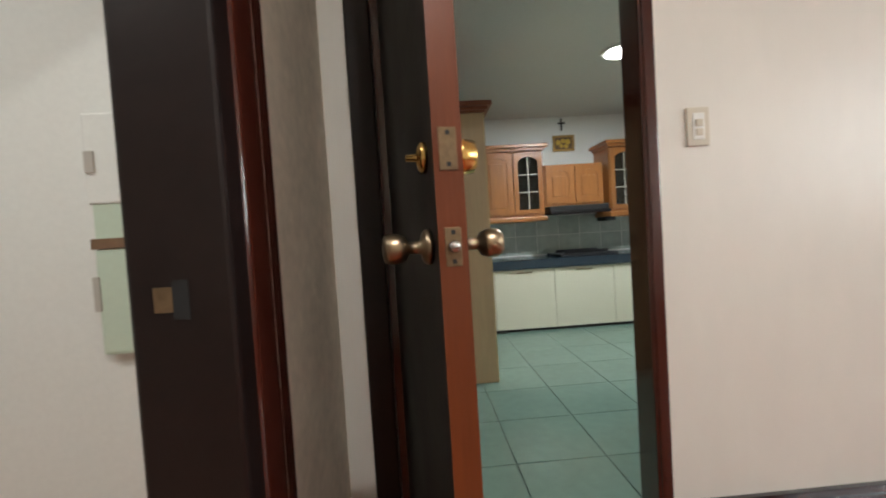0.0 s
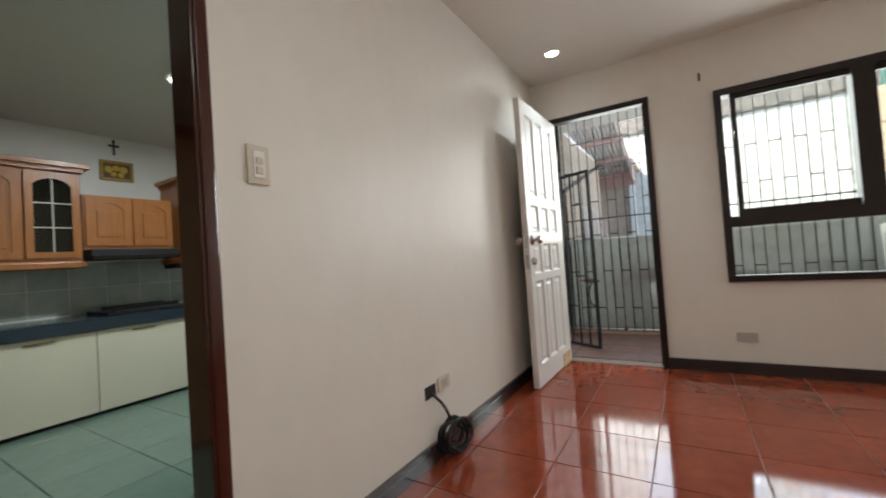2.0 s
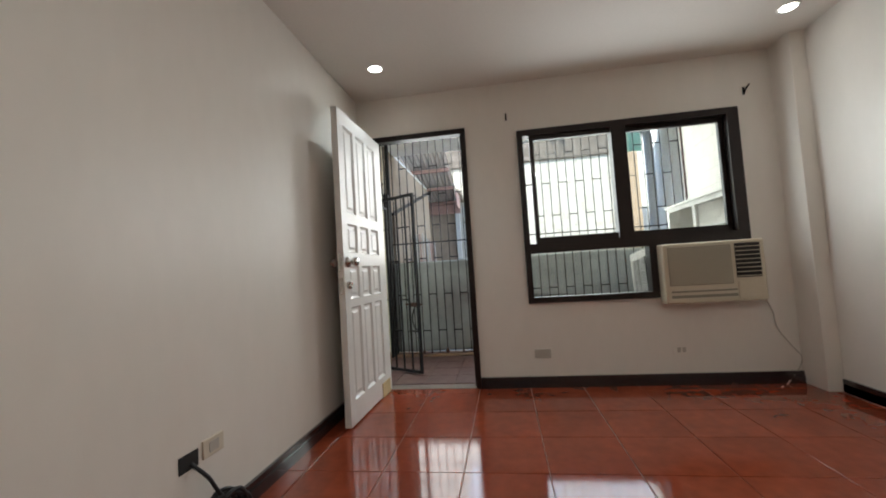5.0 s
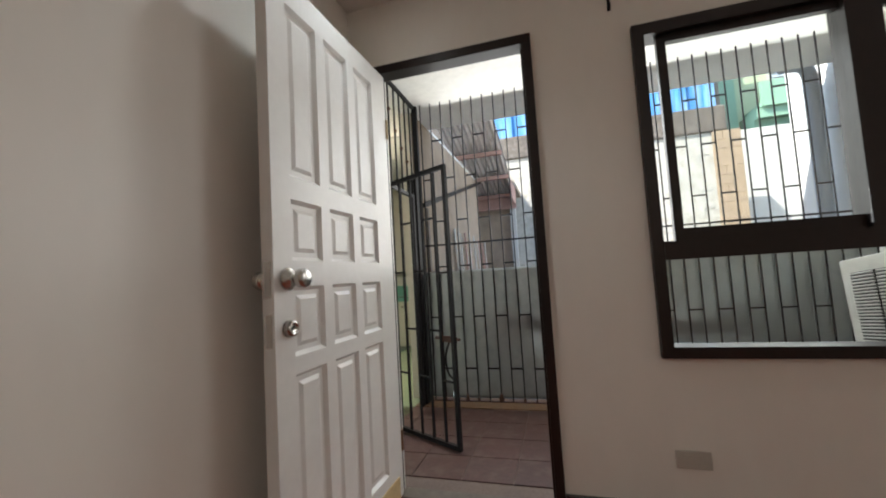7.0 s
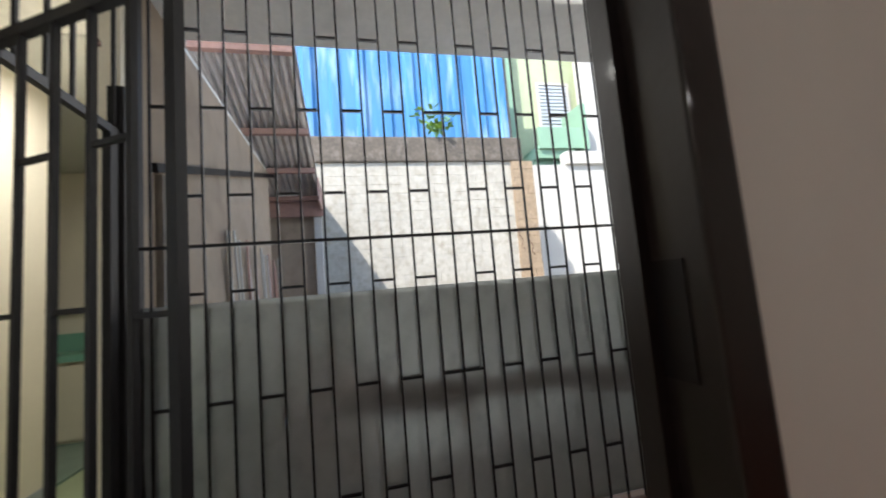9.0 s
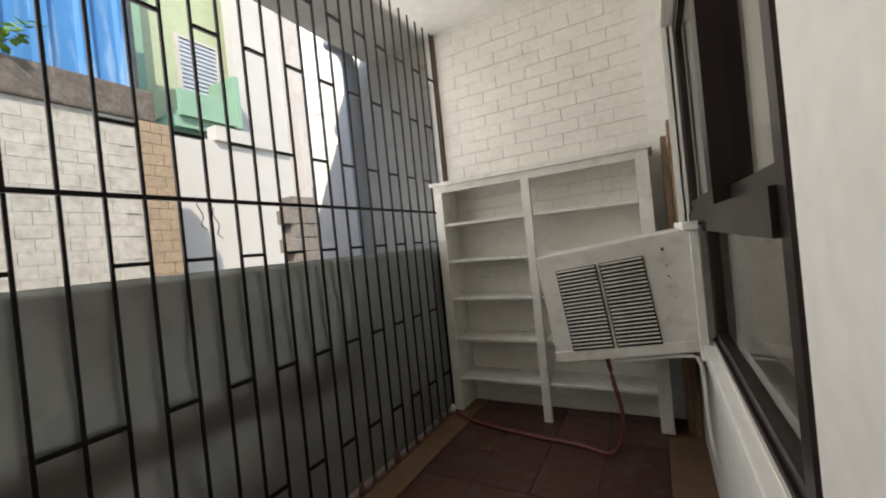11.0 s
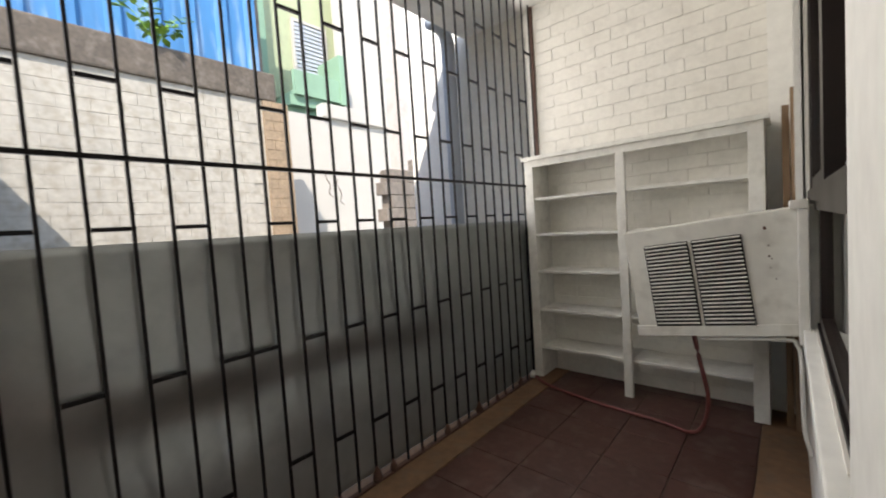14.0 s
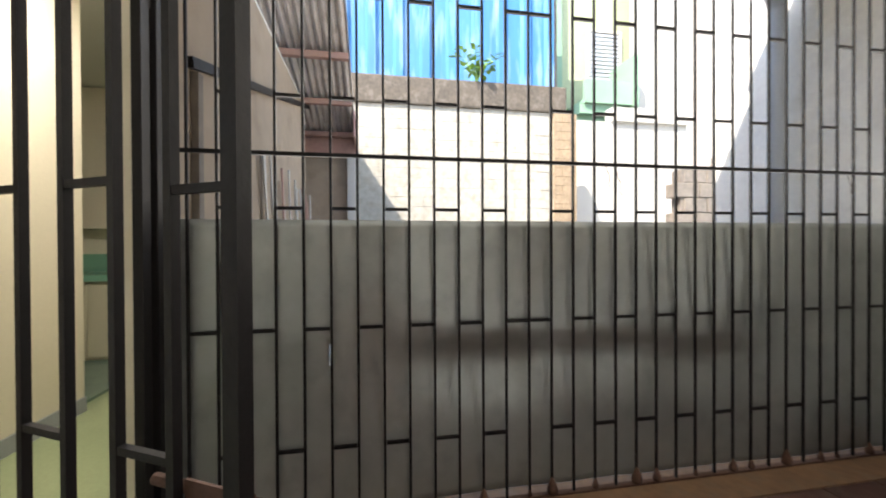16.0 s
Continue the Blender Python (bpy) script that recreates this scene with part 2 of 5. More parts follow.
# The pale blue patches paint the sky's reflection onto the metal.
M_BLUE = material("blue_painted_metal", (0.035, 0.155, 0.34), 0.5, vary=0.2, grain=6, stain=1.5, bump=0.1, dirt_or_sheen=(0.22, 0.33, 0.46), dirt_or_sheen_amount=0.8, stretch=(1, 1, 0.15))
M_GREEN = material("mint_green_paint", (0.18, 0.30, 0.21), 0.7, vary=0.15, stain=2)
M_YELLOW = material("pale_yellow_paint", (0.33, 0.37, 0.23), 0.7, vary=0.12, stain=2, dirt_or_sheen=(0.26, 0.27, 0.19), dirt_or_sheen_amount=0.4)
M_FARWHITE = material("sunlit_white_plaster", (0.40, 0.385, 0.35), 0.8, vary=0.1, stain=1.5)
M_TAN = material("tan_bare_block", (0.25, 0.185, 0.12), 0.9, vary=0.3, grain=18, stain=4, bump=0.4, dirt_or_sheen=(0.15, 0.11, 0.075), dirt_or_sheen_amount=0.5)
# This pinkish tone paints the shaded part of the white house wall.
M_SHADEWALL = material("pinkish_wall_shade", (0.41, 0.375, 0.34), 0.85, vary=0.12, grain=12, stain=1.2, bump=0.2, dirt_or_sheen=(0.28, 0.22, 0.19), dirt_or_sheen_amount=0.3)
M_COPING = material("stained_coping_concrete", (0.085, 0.070, 0.055), 0.95, vary=0.4, grain=14, stain=2.5, bump=0.6, dirt_or_sheen=(0.17, 0.15, 0.125), dirt_or_sheen_amount=0.5)
M_YARD = material("bare_yard_ground", (0.42, 0.40, 0.36), 0.95, vary=0.35, grain=10, stain=1.5, bump=0.5)
M_LEAF = material("green_leaf", (0.15, 0.27, 0.03), 0.5, vary=0.4, grain=40, random=0.2)
M_GILT = material("dull_gilt", (0.36, 0.22, 0.06), 0.45, metal=0.5, vary=0.2)
M_CANVAS = material("brown_painted_canvas", (0.13, 0.075, 0.03), 0.7, vary=0.35, grain=40)
M_FLOWER = material("yellow_flower_paint", (0.55, 0.36, 0.04), 0.6, vary=0.25, grain=60)
M_BRONZE = material("worn_bronze_plate", (0.20, 0.135, 0.075), 0.5, metal=0.7, vary=0.35, grain=90, bump=0.05)
M_GLASS = clear_glass("window_glass")
M_TINT = clear_glass("cabinet_glass", (0.35, 0.38, 0.36))
M_LAMP = glow("lit_lamp_lens", (1.0, 0.97, 0.92), 4)
M_PHONE = material("pale_green_plastic", (0.55, 0.64, 0.52), 0.4, vary=0.05, bump=0)


# ---- helpers ----
def box(bm, x0, x1, y0, y1, z0, z1, m=None):
    vs = [bm.verts.new((x, y, z)) for x in (x0, x1) for y in (y0, y1) for z in (z0, z1)]
    if m is not None:
        for v in vs:
            v.co = m @ v.co
    q = [(0, 1, 3, 2), (4, 6, 7, 5), (0, 4, 5, 1), (2, 3, 7, 6), (0, 2, 6, 4), (1, 5, 7, 3)]
    for f in q:
        bm.faces.new([vs[i] for i in f])
    return vs


def boxes(*rows):
    bm = bmesh.new()
    for r in rows:
        box(bm, *r)
    return bm


def soft(bm, w=0.004, seg=2):
    bmesh.ops.bevel(bm, geom=bm.edges[:] + bm.verts[:], offset=w, segments=seg, affect="EDGES", profile=0.6)
    return bm


def rod(bm, a, b, r, n=8):
    """A round bar from a to b."""
    a, b = Vector(a), Vector(b)
    m = Matrix.Translation((a + b) / 2) @ (b - a).to_track_quat("Z", "Y").to_matrix().to_4x4()
    bmesh.ops.create_cone(bm, cap_ends=True, segments=n, radius1=r, radius2=r, depth=(b - a).length, matrix=m)
    return bm


def turned(profile, n=24):
    """A lathe shape round z from (radius, height) pairs."""
    bm = bmesh.new()
    rings = [[bm.verts.new((r * math.cos(2 * math.pi * i / n), r * math.sin(2 * math.pi * i / n), z)) for i in range(n)] for r, z in profile]
    for a, b in zip(rings, rings[1:]):
        for i in range(n):
            bm.faces.new((a[i], a[(i + 1) % n], b[(i + 1) % n], b[i]))
    bm.faces.new(rings[-1])
    bm.faces.new(rings[0][::-1])
    return bm


def pipe(points, r, n=8):
    """A round tube along a smooth line through the points."""
    pts = [Vector(p) for p in points]
    line = []
    for i in range(len(pts) - 1):
        p0, p1, p2, p3 = pts[max(i - 1, 0)], pts[i], pts[i + 1], pts[min(i + 2, len(pts) - 1)]
        for k in range(6):
            t = k / 6
            line.append(0.5 * (2 * p1 + (p2 - p0) * t + (2 * p0 - 5 * p1 + 4 * p2 - p3) * t * t + (3 * p1 - p0 - 3 * p2 + p3) * t ** 3))
    line.append(pts[-1])
    bm = bmesh.new()
    rings = []
    for i, p in enumerate(line):
        d = (line[min(i + 1, len(line) - 1)] - line[max(i - 1, 0)]).normalized()
        side = d.cross(Vector((0.13, 0.21, 0.97))).normalized()
        up = side.cross(d)
        rings.append([bm.verts.new(p + r * (math.cos(2 * math.pi * k / n) * side + math.sin(2 * math.pi * k / n) * up)) for k in range(n)])
    for a, b in zip(rings, rings[1:]):
        for i in range(n):
            bm.faces.new((a[i], a[(i + 1) % n], b[(i + 1) % n], b[i]))
    bm.faces.new(rings[-1])
    bm.faces.new(rings[0][::-1])
    return bm


def part(name, bm, mat, parent=None, label="", smooth=False):
    """Links a bmesh as one mesh object, under its thing if given."""
    bmesh.ops.recalc_face_normals(bm, faces=bm.faces)
    me = bpy.data.meshes.new(name)
    bm.to_mesh(me)
    bm.free()
    me.materials.append(mat)
    if smooth:
        for p in me.polygons:
            p.use_smooth = True
    ob = new(name, me)
    if parent is not None:
        ob.parent = parent
        ob.matrix_parent_inverse = parent.matrix_basis.inverted()
    if label:
        ob["label"] = label
    return ob


def thing(name, label, category, place=(0, 0, 0), group=""):
    ob = new(name)
    ob.empty_display_size = 0.05
    ob.location = place
    return tagged(ob, label, category, group)


def solo(name, bm, mat, label, category, group="", smooth=False):
    return tagged(part(name, bm, mat, smooth=smooth), label, category, group)


def structure(name, bm, mat, label="", category=""):
    return tagged(part(name, bm, mat), label, category, kind="structure")


def pieces(name, cells, mat, parent, w, d, h, gap=0.004, bevel=0.002):
    """Alike rectangular pieces on one shared mesh, at the given poses."""
    bm = boxes((-w / 2 + gap / 2, w / 2 - gap / 2, -d / 2 + gap / 2, d / 2 - gap / 2, -h, 0))
    top = [e for e in bm.edges if all(v.co.z > -h / 2 for v in e.verts)]
    bmesh.ops.bevel(bm, geom=top, offset=bevel, segments=1, affect="EDGES")
    bmesh.ops.recalc_face_normals(bm, faces=bm.faces)
    me = bpy.data.meshes.new(name)
    bm.to_mesh(me)
    bm.free()
    me.materials.append(mat)
    for m in cells:
        ob = new(name, me)
        ob.parent = parent
        ob.matrix_parent_inverse = parent.matrix_basis.inverted()
        ob.matrix_basis = m


# ---- the large structure ----
XW, XO = 3.75, 3.833            # window wall, inner and outer face
YL, YR = 1.34, -2.02           # living room side walls
XB = -0.22                     # wall behind the start, with the side room's doorway
GX = 5.28                     # plane of the porch grille
PF = -0.03                     # porch floor
CZ = 2.48                      # living room ceiling
PZ = 2.62                      # porch ceiling
KY = 4.60                      # kitchen back wall
KZ = 2.28                      # kitchen ceiling
PY = -1.95                     # porch end wall

floor = structure("floor", boxes((XB - 2.6, XO, YR - 0.15, YL + 0.03, -0.12, -0.006)), M_GROUT, "red glazed tile floor with pale grout", "floor")
structure("ceiling", boxes((XB - 2.6, XW + 0.02, YR - 0.15, YL + 0.02, CZ, CZ + 0.12)), M_CEIL, "smooth off-white painted ceiling", "ceiling")
# window wall: door y 0.44..1.17, window y -1.62..-0.05
structure("wall_east", boxes(
    (XW, XW + 0.05, -0.05, 0.40, -0.1, PZ + 0.1), (XW + 0.05, XO, 0.09, 0.40, -0.1, PZ + 0.1), (XW, XO, 1.20, 2.74, -0.1, PZ + 0.1), (XW, XO, 0.40, 1.20, 2.137, PZ + 0.1),
    (XW, XO, -1.66, -0.05, -0.1, 0.66), (XW, XO, -1.66, -0.05, 2.06, PZ + 0.1), (XW, XO, -2.12, -1.66, -0.1, PZ + 0.1),
    (XW, XO, -1.66, -1.03, 0.66, 0.70)), M_WALL, "cream painted plaster wall with window and door openings", "wall")
# the wall to the kitchen: opening x -0.03..0.75
structure("wall_north", boxes((XB - 2.6, -0.05, YL, YL + 0.09, 0, CZ + 0.1), (0.80, XW, YL, YL + 0.09, 0, CZ + 0.1), (-0.05, 0.80, YL, YL + 0.09, 2.08, CZ + 0.1)),
          M_WALL, "cream painted plaster wall with a kitchen doorway", "wall")
structure("wall_south", boxes((XB - 2.6, XW, YR - 0.12, YR, 0, CZ + 0.1)), M_WALL, "plain cream painted wall", "wall")
structure("pilaster", boxes((XW - 0.22, XW - 0.001, YR + 0.001, YR + 0.10, 0, CZ)), M_WALL, "cream painted column standing in the corner", "column")
structure("wall_west", boxes((XB - 0.09, XB, 0.80, YL, 0, CZ), (XB - 0.09, XB, YR, -0.40, 0, CZ), (XB - 0.09, XB, -0.40, 0.80, 2.12, CZ)),
          M_PLASTER, "bare putty-coloured plaster wall beside the doorway", "wall")
structure("wall_side_room", boxes((XB - 2.6, XB - 2.5, YR, YL, 0, CZ)), M_KWALL, "plain white side room wall", "wall")
structure("side_room_lining", boxes((XB - 2.5, XB - 0.095, YL - 0.012, YL - 0.001, 0, CZ)), M_KWALL, "white painted side room wall", "wall")

# kitchen shell
kfloor = structure("kitchen_floor", boxes((-1.2, 3.1, YL + 0.03, KY + 0.1, -0.12, -0.006)), M_KGROUT, "sea-green ceramic tile kitchen floor", "floor")
structure("wall_kitchen_back", boxes((-1.2, 3.1, KY, KY + 0.12, 0, KZ)), M_KWALL, "white painted kitchen wall", "wall")
structure("wall_kitchen_west", boxes((-1.3, -1.2, YL + 0.09, KY + 0.12, 0, KZ)), M_KWALL, "white painted kitchen wall", "wall")
structure("wall_kitchen_east", boxes((3.1, 3.2, YL + 0.09, KY + 0.12, 0, KZ)), M_KWALL, "white painted kitchen wall", "wall")
structure("kitchen_ceiling", boxes((-1.3, 3.2, YL + 0.09, KY + 0.12, KZ, KZ + 0.1)), M_KCEIL, "grey-white painted kitchen ceiling", "ceiling")

# porch shell
pfloor = structure("porch_floor", boxes((XO, GX + 0.12, PY, 1.60, PF - 0.15, PF - 0.006)), M_PORCHG, "dark maroon quarry tile porch floor", "floor")
structure("porch_edge", boxes((5.119, GX + 0.12, PY, 1.60, PF - 0.004, PF + 0.004)), M_OCHRE, "worn ochre cement strip along the grille", "trim")
structure("porch_wall_edge", boxes((XO, 4.008, PY, 0.40, PF - 0.004, PF + 0.004)), M_OCHRE, "worn ochre cement strip along the house wall", "trim")
structure("porch_ceiling", boxes((XO, 5.90, PY - 0.2, 4.0, PZ, PZ + 0.16)), M_OUTWALL, "off-white painted concrete slab over the porch", "ceiling")
endwall = structure("wall_porch_end", boxes((XO + 0.001, 6.6, PY - 0.17, PY - 0.0045, PF - 0.3, 3.4)), M_JOINT, "white painted concrete block wall", "wall")
structure("porch_end_pilaster", boxes((XO + 0.001, XO + 0.13, PY - 0.011, PY + 0.02, PF, PZ)), M_OUTWALL, "white painted plaster strip in the porch corner", "column")
for n, r in enumerate(((0.105, 0.40, PF, PZ), (PY, -1.66, PF, PZ), (-1.66, 0.105, PF, 0.60), (-1.66, 0.105, 2.105, PZ), (0.40, 1.21, 2.14, PZ), (1.21, 2.62, PF, PZ))):
    structure("wall_outside_%d" % (n + 1), boxes((XO, XO + 0.010, *r)), M_OUTWALL, "off-white painted outside wall", "wall")

# utility room beyond the side gate
structure("wall_utility_far", boxes((8.32, 8.42, 1.6, 4.6, -0.1, 2.6)), M_UWALL, "cream painted utility room wall", "wall")
structure("wall_utility_west", boxes((XO + 0.2, 6.62, 2.62, 2.74, -0.1, 2.6)), M_UWALL, "cream painted utility room wall", "wall")
structure("utility_skirting", boxes((XO + 0.2, 6.62, 2.608, 2.618, PF, PF + 0.09)), M_PVC, "grey painted wall base", "baseboard")
# Unseen wall, added to keep sunlight out of the far utility room.
structure("utility_sun_block", boxes((6.50, 6.61, 2.741, 4.60, -0.1, 2.6)), M_UWALL, "cream painted utility room wall", "wall")
structure("wall_utility_north", boxes((6.62, 8.4, 4.5, 4.6, -0.1, 2.6)), M_UWALL, "cream painted utility room wall", "wall")
structure("wall_utility_south", boxes((GX + 0.06, 8.4, 1.60, 1.70, -0.1, 2.6)), M_UWALL, "cream painted utility room wall", "wall")
structure("wall_utility_outside", boxes((GX + 0.10, 8.43, 1.585, 1.599, -0.3, 2.61)), M_STUCCO, "stained brown stucco outside of the utility room wall", "wall")
structure("wall_utility_brace", boxes((0.0, 3.85, 1.555, 1.584, -0.022, 0.022)), M_DARKMATT, "dark timber batten along the stucco wall", "trim").matrix_basis = pose(5.56, 0, 1.75, 0, -16.0, 0)
structure("wall_utility_post", soft(boxes((5.60, 5.65, 1.553, 1.584, -0.3, 1.73)), 0.003), M_CONC, "weathered upright board on the stucco wall", "trim")
structure("utility_floor", boxes((XO, 8.4, 1.60, 2.69, PF - 0.1, PF)), M_UFLOOR, "olive green tiled utility floor", "floor")
structure("utility_step", boxes((6.62, 8.4, 2.69, 4.5, PF - 0.1, PF + 0.02)), M_KTILE, "darker green raised floor", "floor")
structure("utility_ceiling", boxes((5.90, 8.42, 1.60, 4.6, 2.6, 2.66)), M_KCEIL, "grey-white utility room ceiling", "ceiling")
structure("ground", boxes((-400, 400, -400, 400, -0.5, -0.3)), M_YARD, "bare earth ground reaching the horizon", "ground")
structure("roof_slab", boxes((XB - 3, XO - 0.005, -2.3, 4.9, 2.73, 2.9)), M_CONC, "flat concrete roof slab", "roof")


# ---- living room: door, window, air conditioner ----
dframe = tagged(new("door_frame"), "dark brown varnished frame of the porch door", "door frame", kind="structure")
part("jamb", soft(boxes((XW - 0.02, XW + 0.072, 0.40, 0.44, 0.0, 2.096)), 0.004), M_DARK, dframe)
part("jamb", soft(boxes((XW + 0.022, XW + 0.072, 1.172, 1.21, 0.0, 2.096)), 0.004), M_DARK, dframe)
part("head", soft(boxes((XW - 0.02, XW + 0.072, 0.40, 1.21, 2.096, 2.140)), 0.004), M_DARK, dframe)
part("stop", boxes((XW + 0.04, XW + 0.07, 0.44, 0.452, 0.0, 2.096)), M_DARK, dframe)
part("strike_plate", boxes((XW + 0.005, XW + 0.045, 0.439, 0.4415, 0.98, 1.08)), M_DARKMATT, dframe, "dull metal strike plate")
part("sill", soft(boxes((XW - 0.004, XO, 0.44, 1.17, -0.06, 0.004)), 0.004), M_CONC, dframe, "grey cement door sill")
part("plaster_return", boxes((XW + 0.073, XO + 0.012, 0.4005, 0.412, PF, 2.12)), M_OUTWALL, dframe, "off-white painted plaster edge")
part("plaster_return", boxes((XW + 0.073, XO + 0.012, 1.178, 1.2005, PF, 2.12)), M_OUTWALL, dframe, "off-white painted plaster edge")
part("plaster_return", boxes((XW + 0.073, XO + 0.012, 0.4005, 1.2005, 2.11, 2.139)), M_OUTWALL, dframe, "off-white painted plaster edge")

LEAF_W, LEAF_H, LEAF_T = 0.845, 2.078, 0.042


def panel_door(name, label, mat):
    """A moulded door leaf along -x from its hinge at the origin, front face towards -y, with four rows of three panels."""
    leaf = thing(name, label, "door")
    cols = [(0.145, 0.312), (0.367, 0.535), (0.590, 0.757)]
    rows_z = [(0.15, 0.75), (0.805, 1.025), (1.11, 1.31), (1.385, 1.98)]
    bm = bmesh.new()
    cuts_x = [0.0] + [v for c in cols for v in c] + [LEAF_W]
    cuts_z = [0.0] + [v for r in rows_z for v in r] + [LEAF_H]
    for i in range(0, len(cuts_x), 2):
        box(bm, -cuts_x[i + 1], -cuts_x[i], -LEAF_T, 0, 0, LEAF_H)
    for j in range(0, len(cuts_z), 2):
        for c in cols:
            box(bm, -c[1], -c[0], -LEAF_T, 0, cuts_z[j], cuts_z[j + 1])
    part("leaf", bm, mat, leaf)
    for c in cols:
        for r in rows_z:
            p = bmesh.new()
            rings = []
            for d, y in ((0, -LEAF_T), (0.012, -LEAF_T + 0.014), (0.028, -LEAF_T + 0.014), (0.042, -LEAF_T + 0.007)):
                rings.append([p.verts.new((-x, y, z)) for x, z in ((c[0] + d, r[0] + d), (c[1] - d, r[0] + d), (c[1] - d, r[1] - d), (c[0] + d, r[1] - d))])
            back = [p.verts.new((-x, -0.004, z)) for x, z in ((c[0], r[0]), (c[1], r[0]), (c[1], r[1]), (c[0], r[1]))]
            for a, b in zip(rings, rings[1:]):
                for k in range(4):
                    p.faces.new((a[k], a[(k + 1) % 4], b[(k + 1) % 4], b[k]))
            p.faces.new(rings[-1])
            p.faces.new(back)
            part("panel", p, mat, leaf)
    return leaf


def knob(parent, place, axis, mat, s=1.0, name="knob"):
    """A round door knob with rose and neck that points along axis."""
    bm = turned([(0.032 * s, 0), (0.033 * s, 0.006), (0.028 * s, 0.012), (0.012 * s, 0.016), (0.011 * s, 0.034), (0.022 * s, 0.04), (0.027 * s, 0.05), (0.027 * s, 0.064), (0.023 * s, 0.072), (0.008 * s, 0.074)])
    bmesh.ops.transform(bm, matrix=Matrix.Translation(place) @ Vector(axis).to_track_quat("Z", "Y").to_matrix().to_4x4(), verts=bm.verts)
    return part(name, bm, mat, parent, smooth=True)


leaf = panel_door("door_1", "white enamelled wooden door with twelve raised panels, standing open", M_WHITE)
knob(leaf, (-LEAF_W + 0.06, -LEAF_T, 1.05), (0, -1, 0), M_CHROME, 1.12)
knob(leaf, (-LEAF_W + 0.06, 0, 1.05), (0, 1, 0), M_CHROME, 1.12)
bolt = turned([(0.027, 0), (0.027, 0.012), (0.023, 0.022), (0.017, 0.025), (0.016, 0.022)])
bmesh.ops.transform(bolt, matrix=pose(-LEAF_W + 0.06, -LEAF_T, 0.897, 90, 0, 0), verts=bolt.verts)
part("deadbolt", bolt, M_CHROME, leaf, "dark round deadbolt cylinder", smooth=True)
part("latch_plate", boxes((-LEAF_W - 0.002, -LEAF_W, -0.033, -0.009, 0.995, 1.105)), M_CHROME, leaf)
part("latch_plate", boxes((-LEAF_W - 0.002, -LEAF_W, -0.033, -0.009, 0.847, 0.947)), M_CHROME, leaf)
part("hinge", rod(bmesh.new(), (0.004, -LEAF_T - 0.002, 0.2), (0.004, -LEAF_T - 0.002, 0.3), 0.007), M_ANTIQ, leaf)
part("hinge", rod(bmesh.new(), (0.004, -LEAF_T - 0.002, 1.75), (0.004, -LEAF_T - 0.002, 1.85), 0.007), M_ANTIQ, leaf)
part("patch", soft(boxes((-0.235, -0.045, -LEAF_T - 0.006, -LEAF_T + 0.002, -0.008, 0.10)), 0.003), M_BAREWOOD, leaf, "chipped bare wood patch at the lower hinge corner")
leaf.matrix_basis = pose(3.762, 1.195, 0.012, 0, 0, -1.2)

# window, four lights in a dark frame; the air conditioner fills the lower one
win = tagged(new("window_1"), "dark brown wooden sliding window with four lights", "window", kind="structure")
WX0, WX1 = XW - 0.03, XW + 0.07
part("window_frame", boxes((WX0, WX1, -0.065, -0.02, 0.66, 2.06)), M_DARK, win)
part("window_frame", boxes((WX0, WX1, -1.66, -1.58, 1.06, 2.06)), M_DARK, win)
part("window_frame", boxes((WX0, WX1, -1.58, -0.065, 2.01, 2.06)), M_DARK, win)
part("window_frame", boxes((WX0, WX1, -1.03, -0.065, 0.66, 0.705)), M_DARK, win)
part("transom", boxes((WX0 - 0.005, WX1 + 0.01, -1.58, -0.065, 1.055, 1.13)), M_DARK, win)
part("mullion", boxes((WX0, WX1, -0.855, -0.745, 1.13, 2.01)), M_DARK, win)
part("mullion", boxes((WX0, WX1, -1.03, -0.95, 0.705, 1.055)), M_DARK, win)


def sash(y0, y1, z0, z1, x, w=0.035, low=0.05):
    s = part("sash", boxes((x, x + 0.03, y0, y0 + w, z0, z1), (x, x + 0.03, y1 - w, y1, z0, z1), (x, x + 0.03, y0 + w, y1 - w, z0, z0 + low), (x, x + 0.03, y0 + w, y1 - w, z1 - w, z1)), M_DARK, win)
    g = part("pane", boxes((x + 0.012, x + 0.017, y0 + w, y1 - w, z0 + low, z1 - w)), M_GLASS, s)
    g.visible_shadow = False


sash(-0.80, -0.115, 1.13, 2.01, WX0 + 0.028)
sash(-1.58, -0.80, 1.13, 2.01, WX0 + 0.066)
low_pane = part("pane", boxes((WX0 + 0.08, WX0 + 0.085, -0.95, -0.065, 0.705, 1.055)), M_GLASS, win)
low_pane.visible_shadow = False
part("window_sill", soft(boxes((WX1, XO + 0.03, -1.66, 0.09, 0.605, 0.655)), 0.004), M_OUTWALL, win, "white cement sill")
part("bottom_rail", boxes((WX1 - 0.002, XO - 0.006, -1.03, 0.087, 0.656, 0.675)), M_DARKMATT, win)
part("outer_casing", boxes((XO, XO + 0.035, -1.72, -1.66, 1.07, 2.10), (XO, XO + 0.035, -1.66, 0.09, 2.06, 2.10)), M_OUTWALL, win, "white painted outer casing")

# air conditioner: body tilted outwards, front in the room
ac = thing("air_conditioner", "yellowed window air conditioner set in the window, tilted outwards", "air conditioner", (XW, -1.34, 0.65))
ac.rotation_euler = (0, radians(7.0), 0)


def acbox(name, rows, mat, parent, label="", w=0.0):
    bm = boxes(*rows)
    if w:
        soft(bm, w)
    bmesh.ops.transform(bm, matrix=pose(XW, -1.34, 0.65, 0, 7.0, 0), verts=bm.verts)
    return part(name, bm, mat, parent, label)


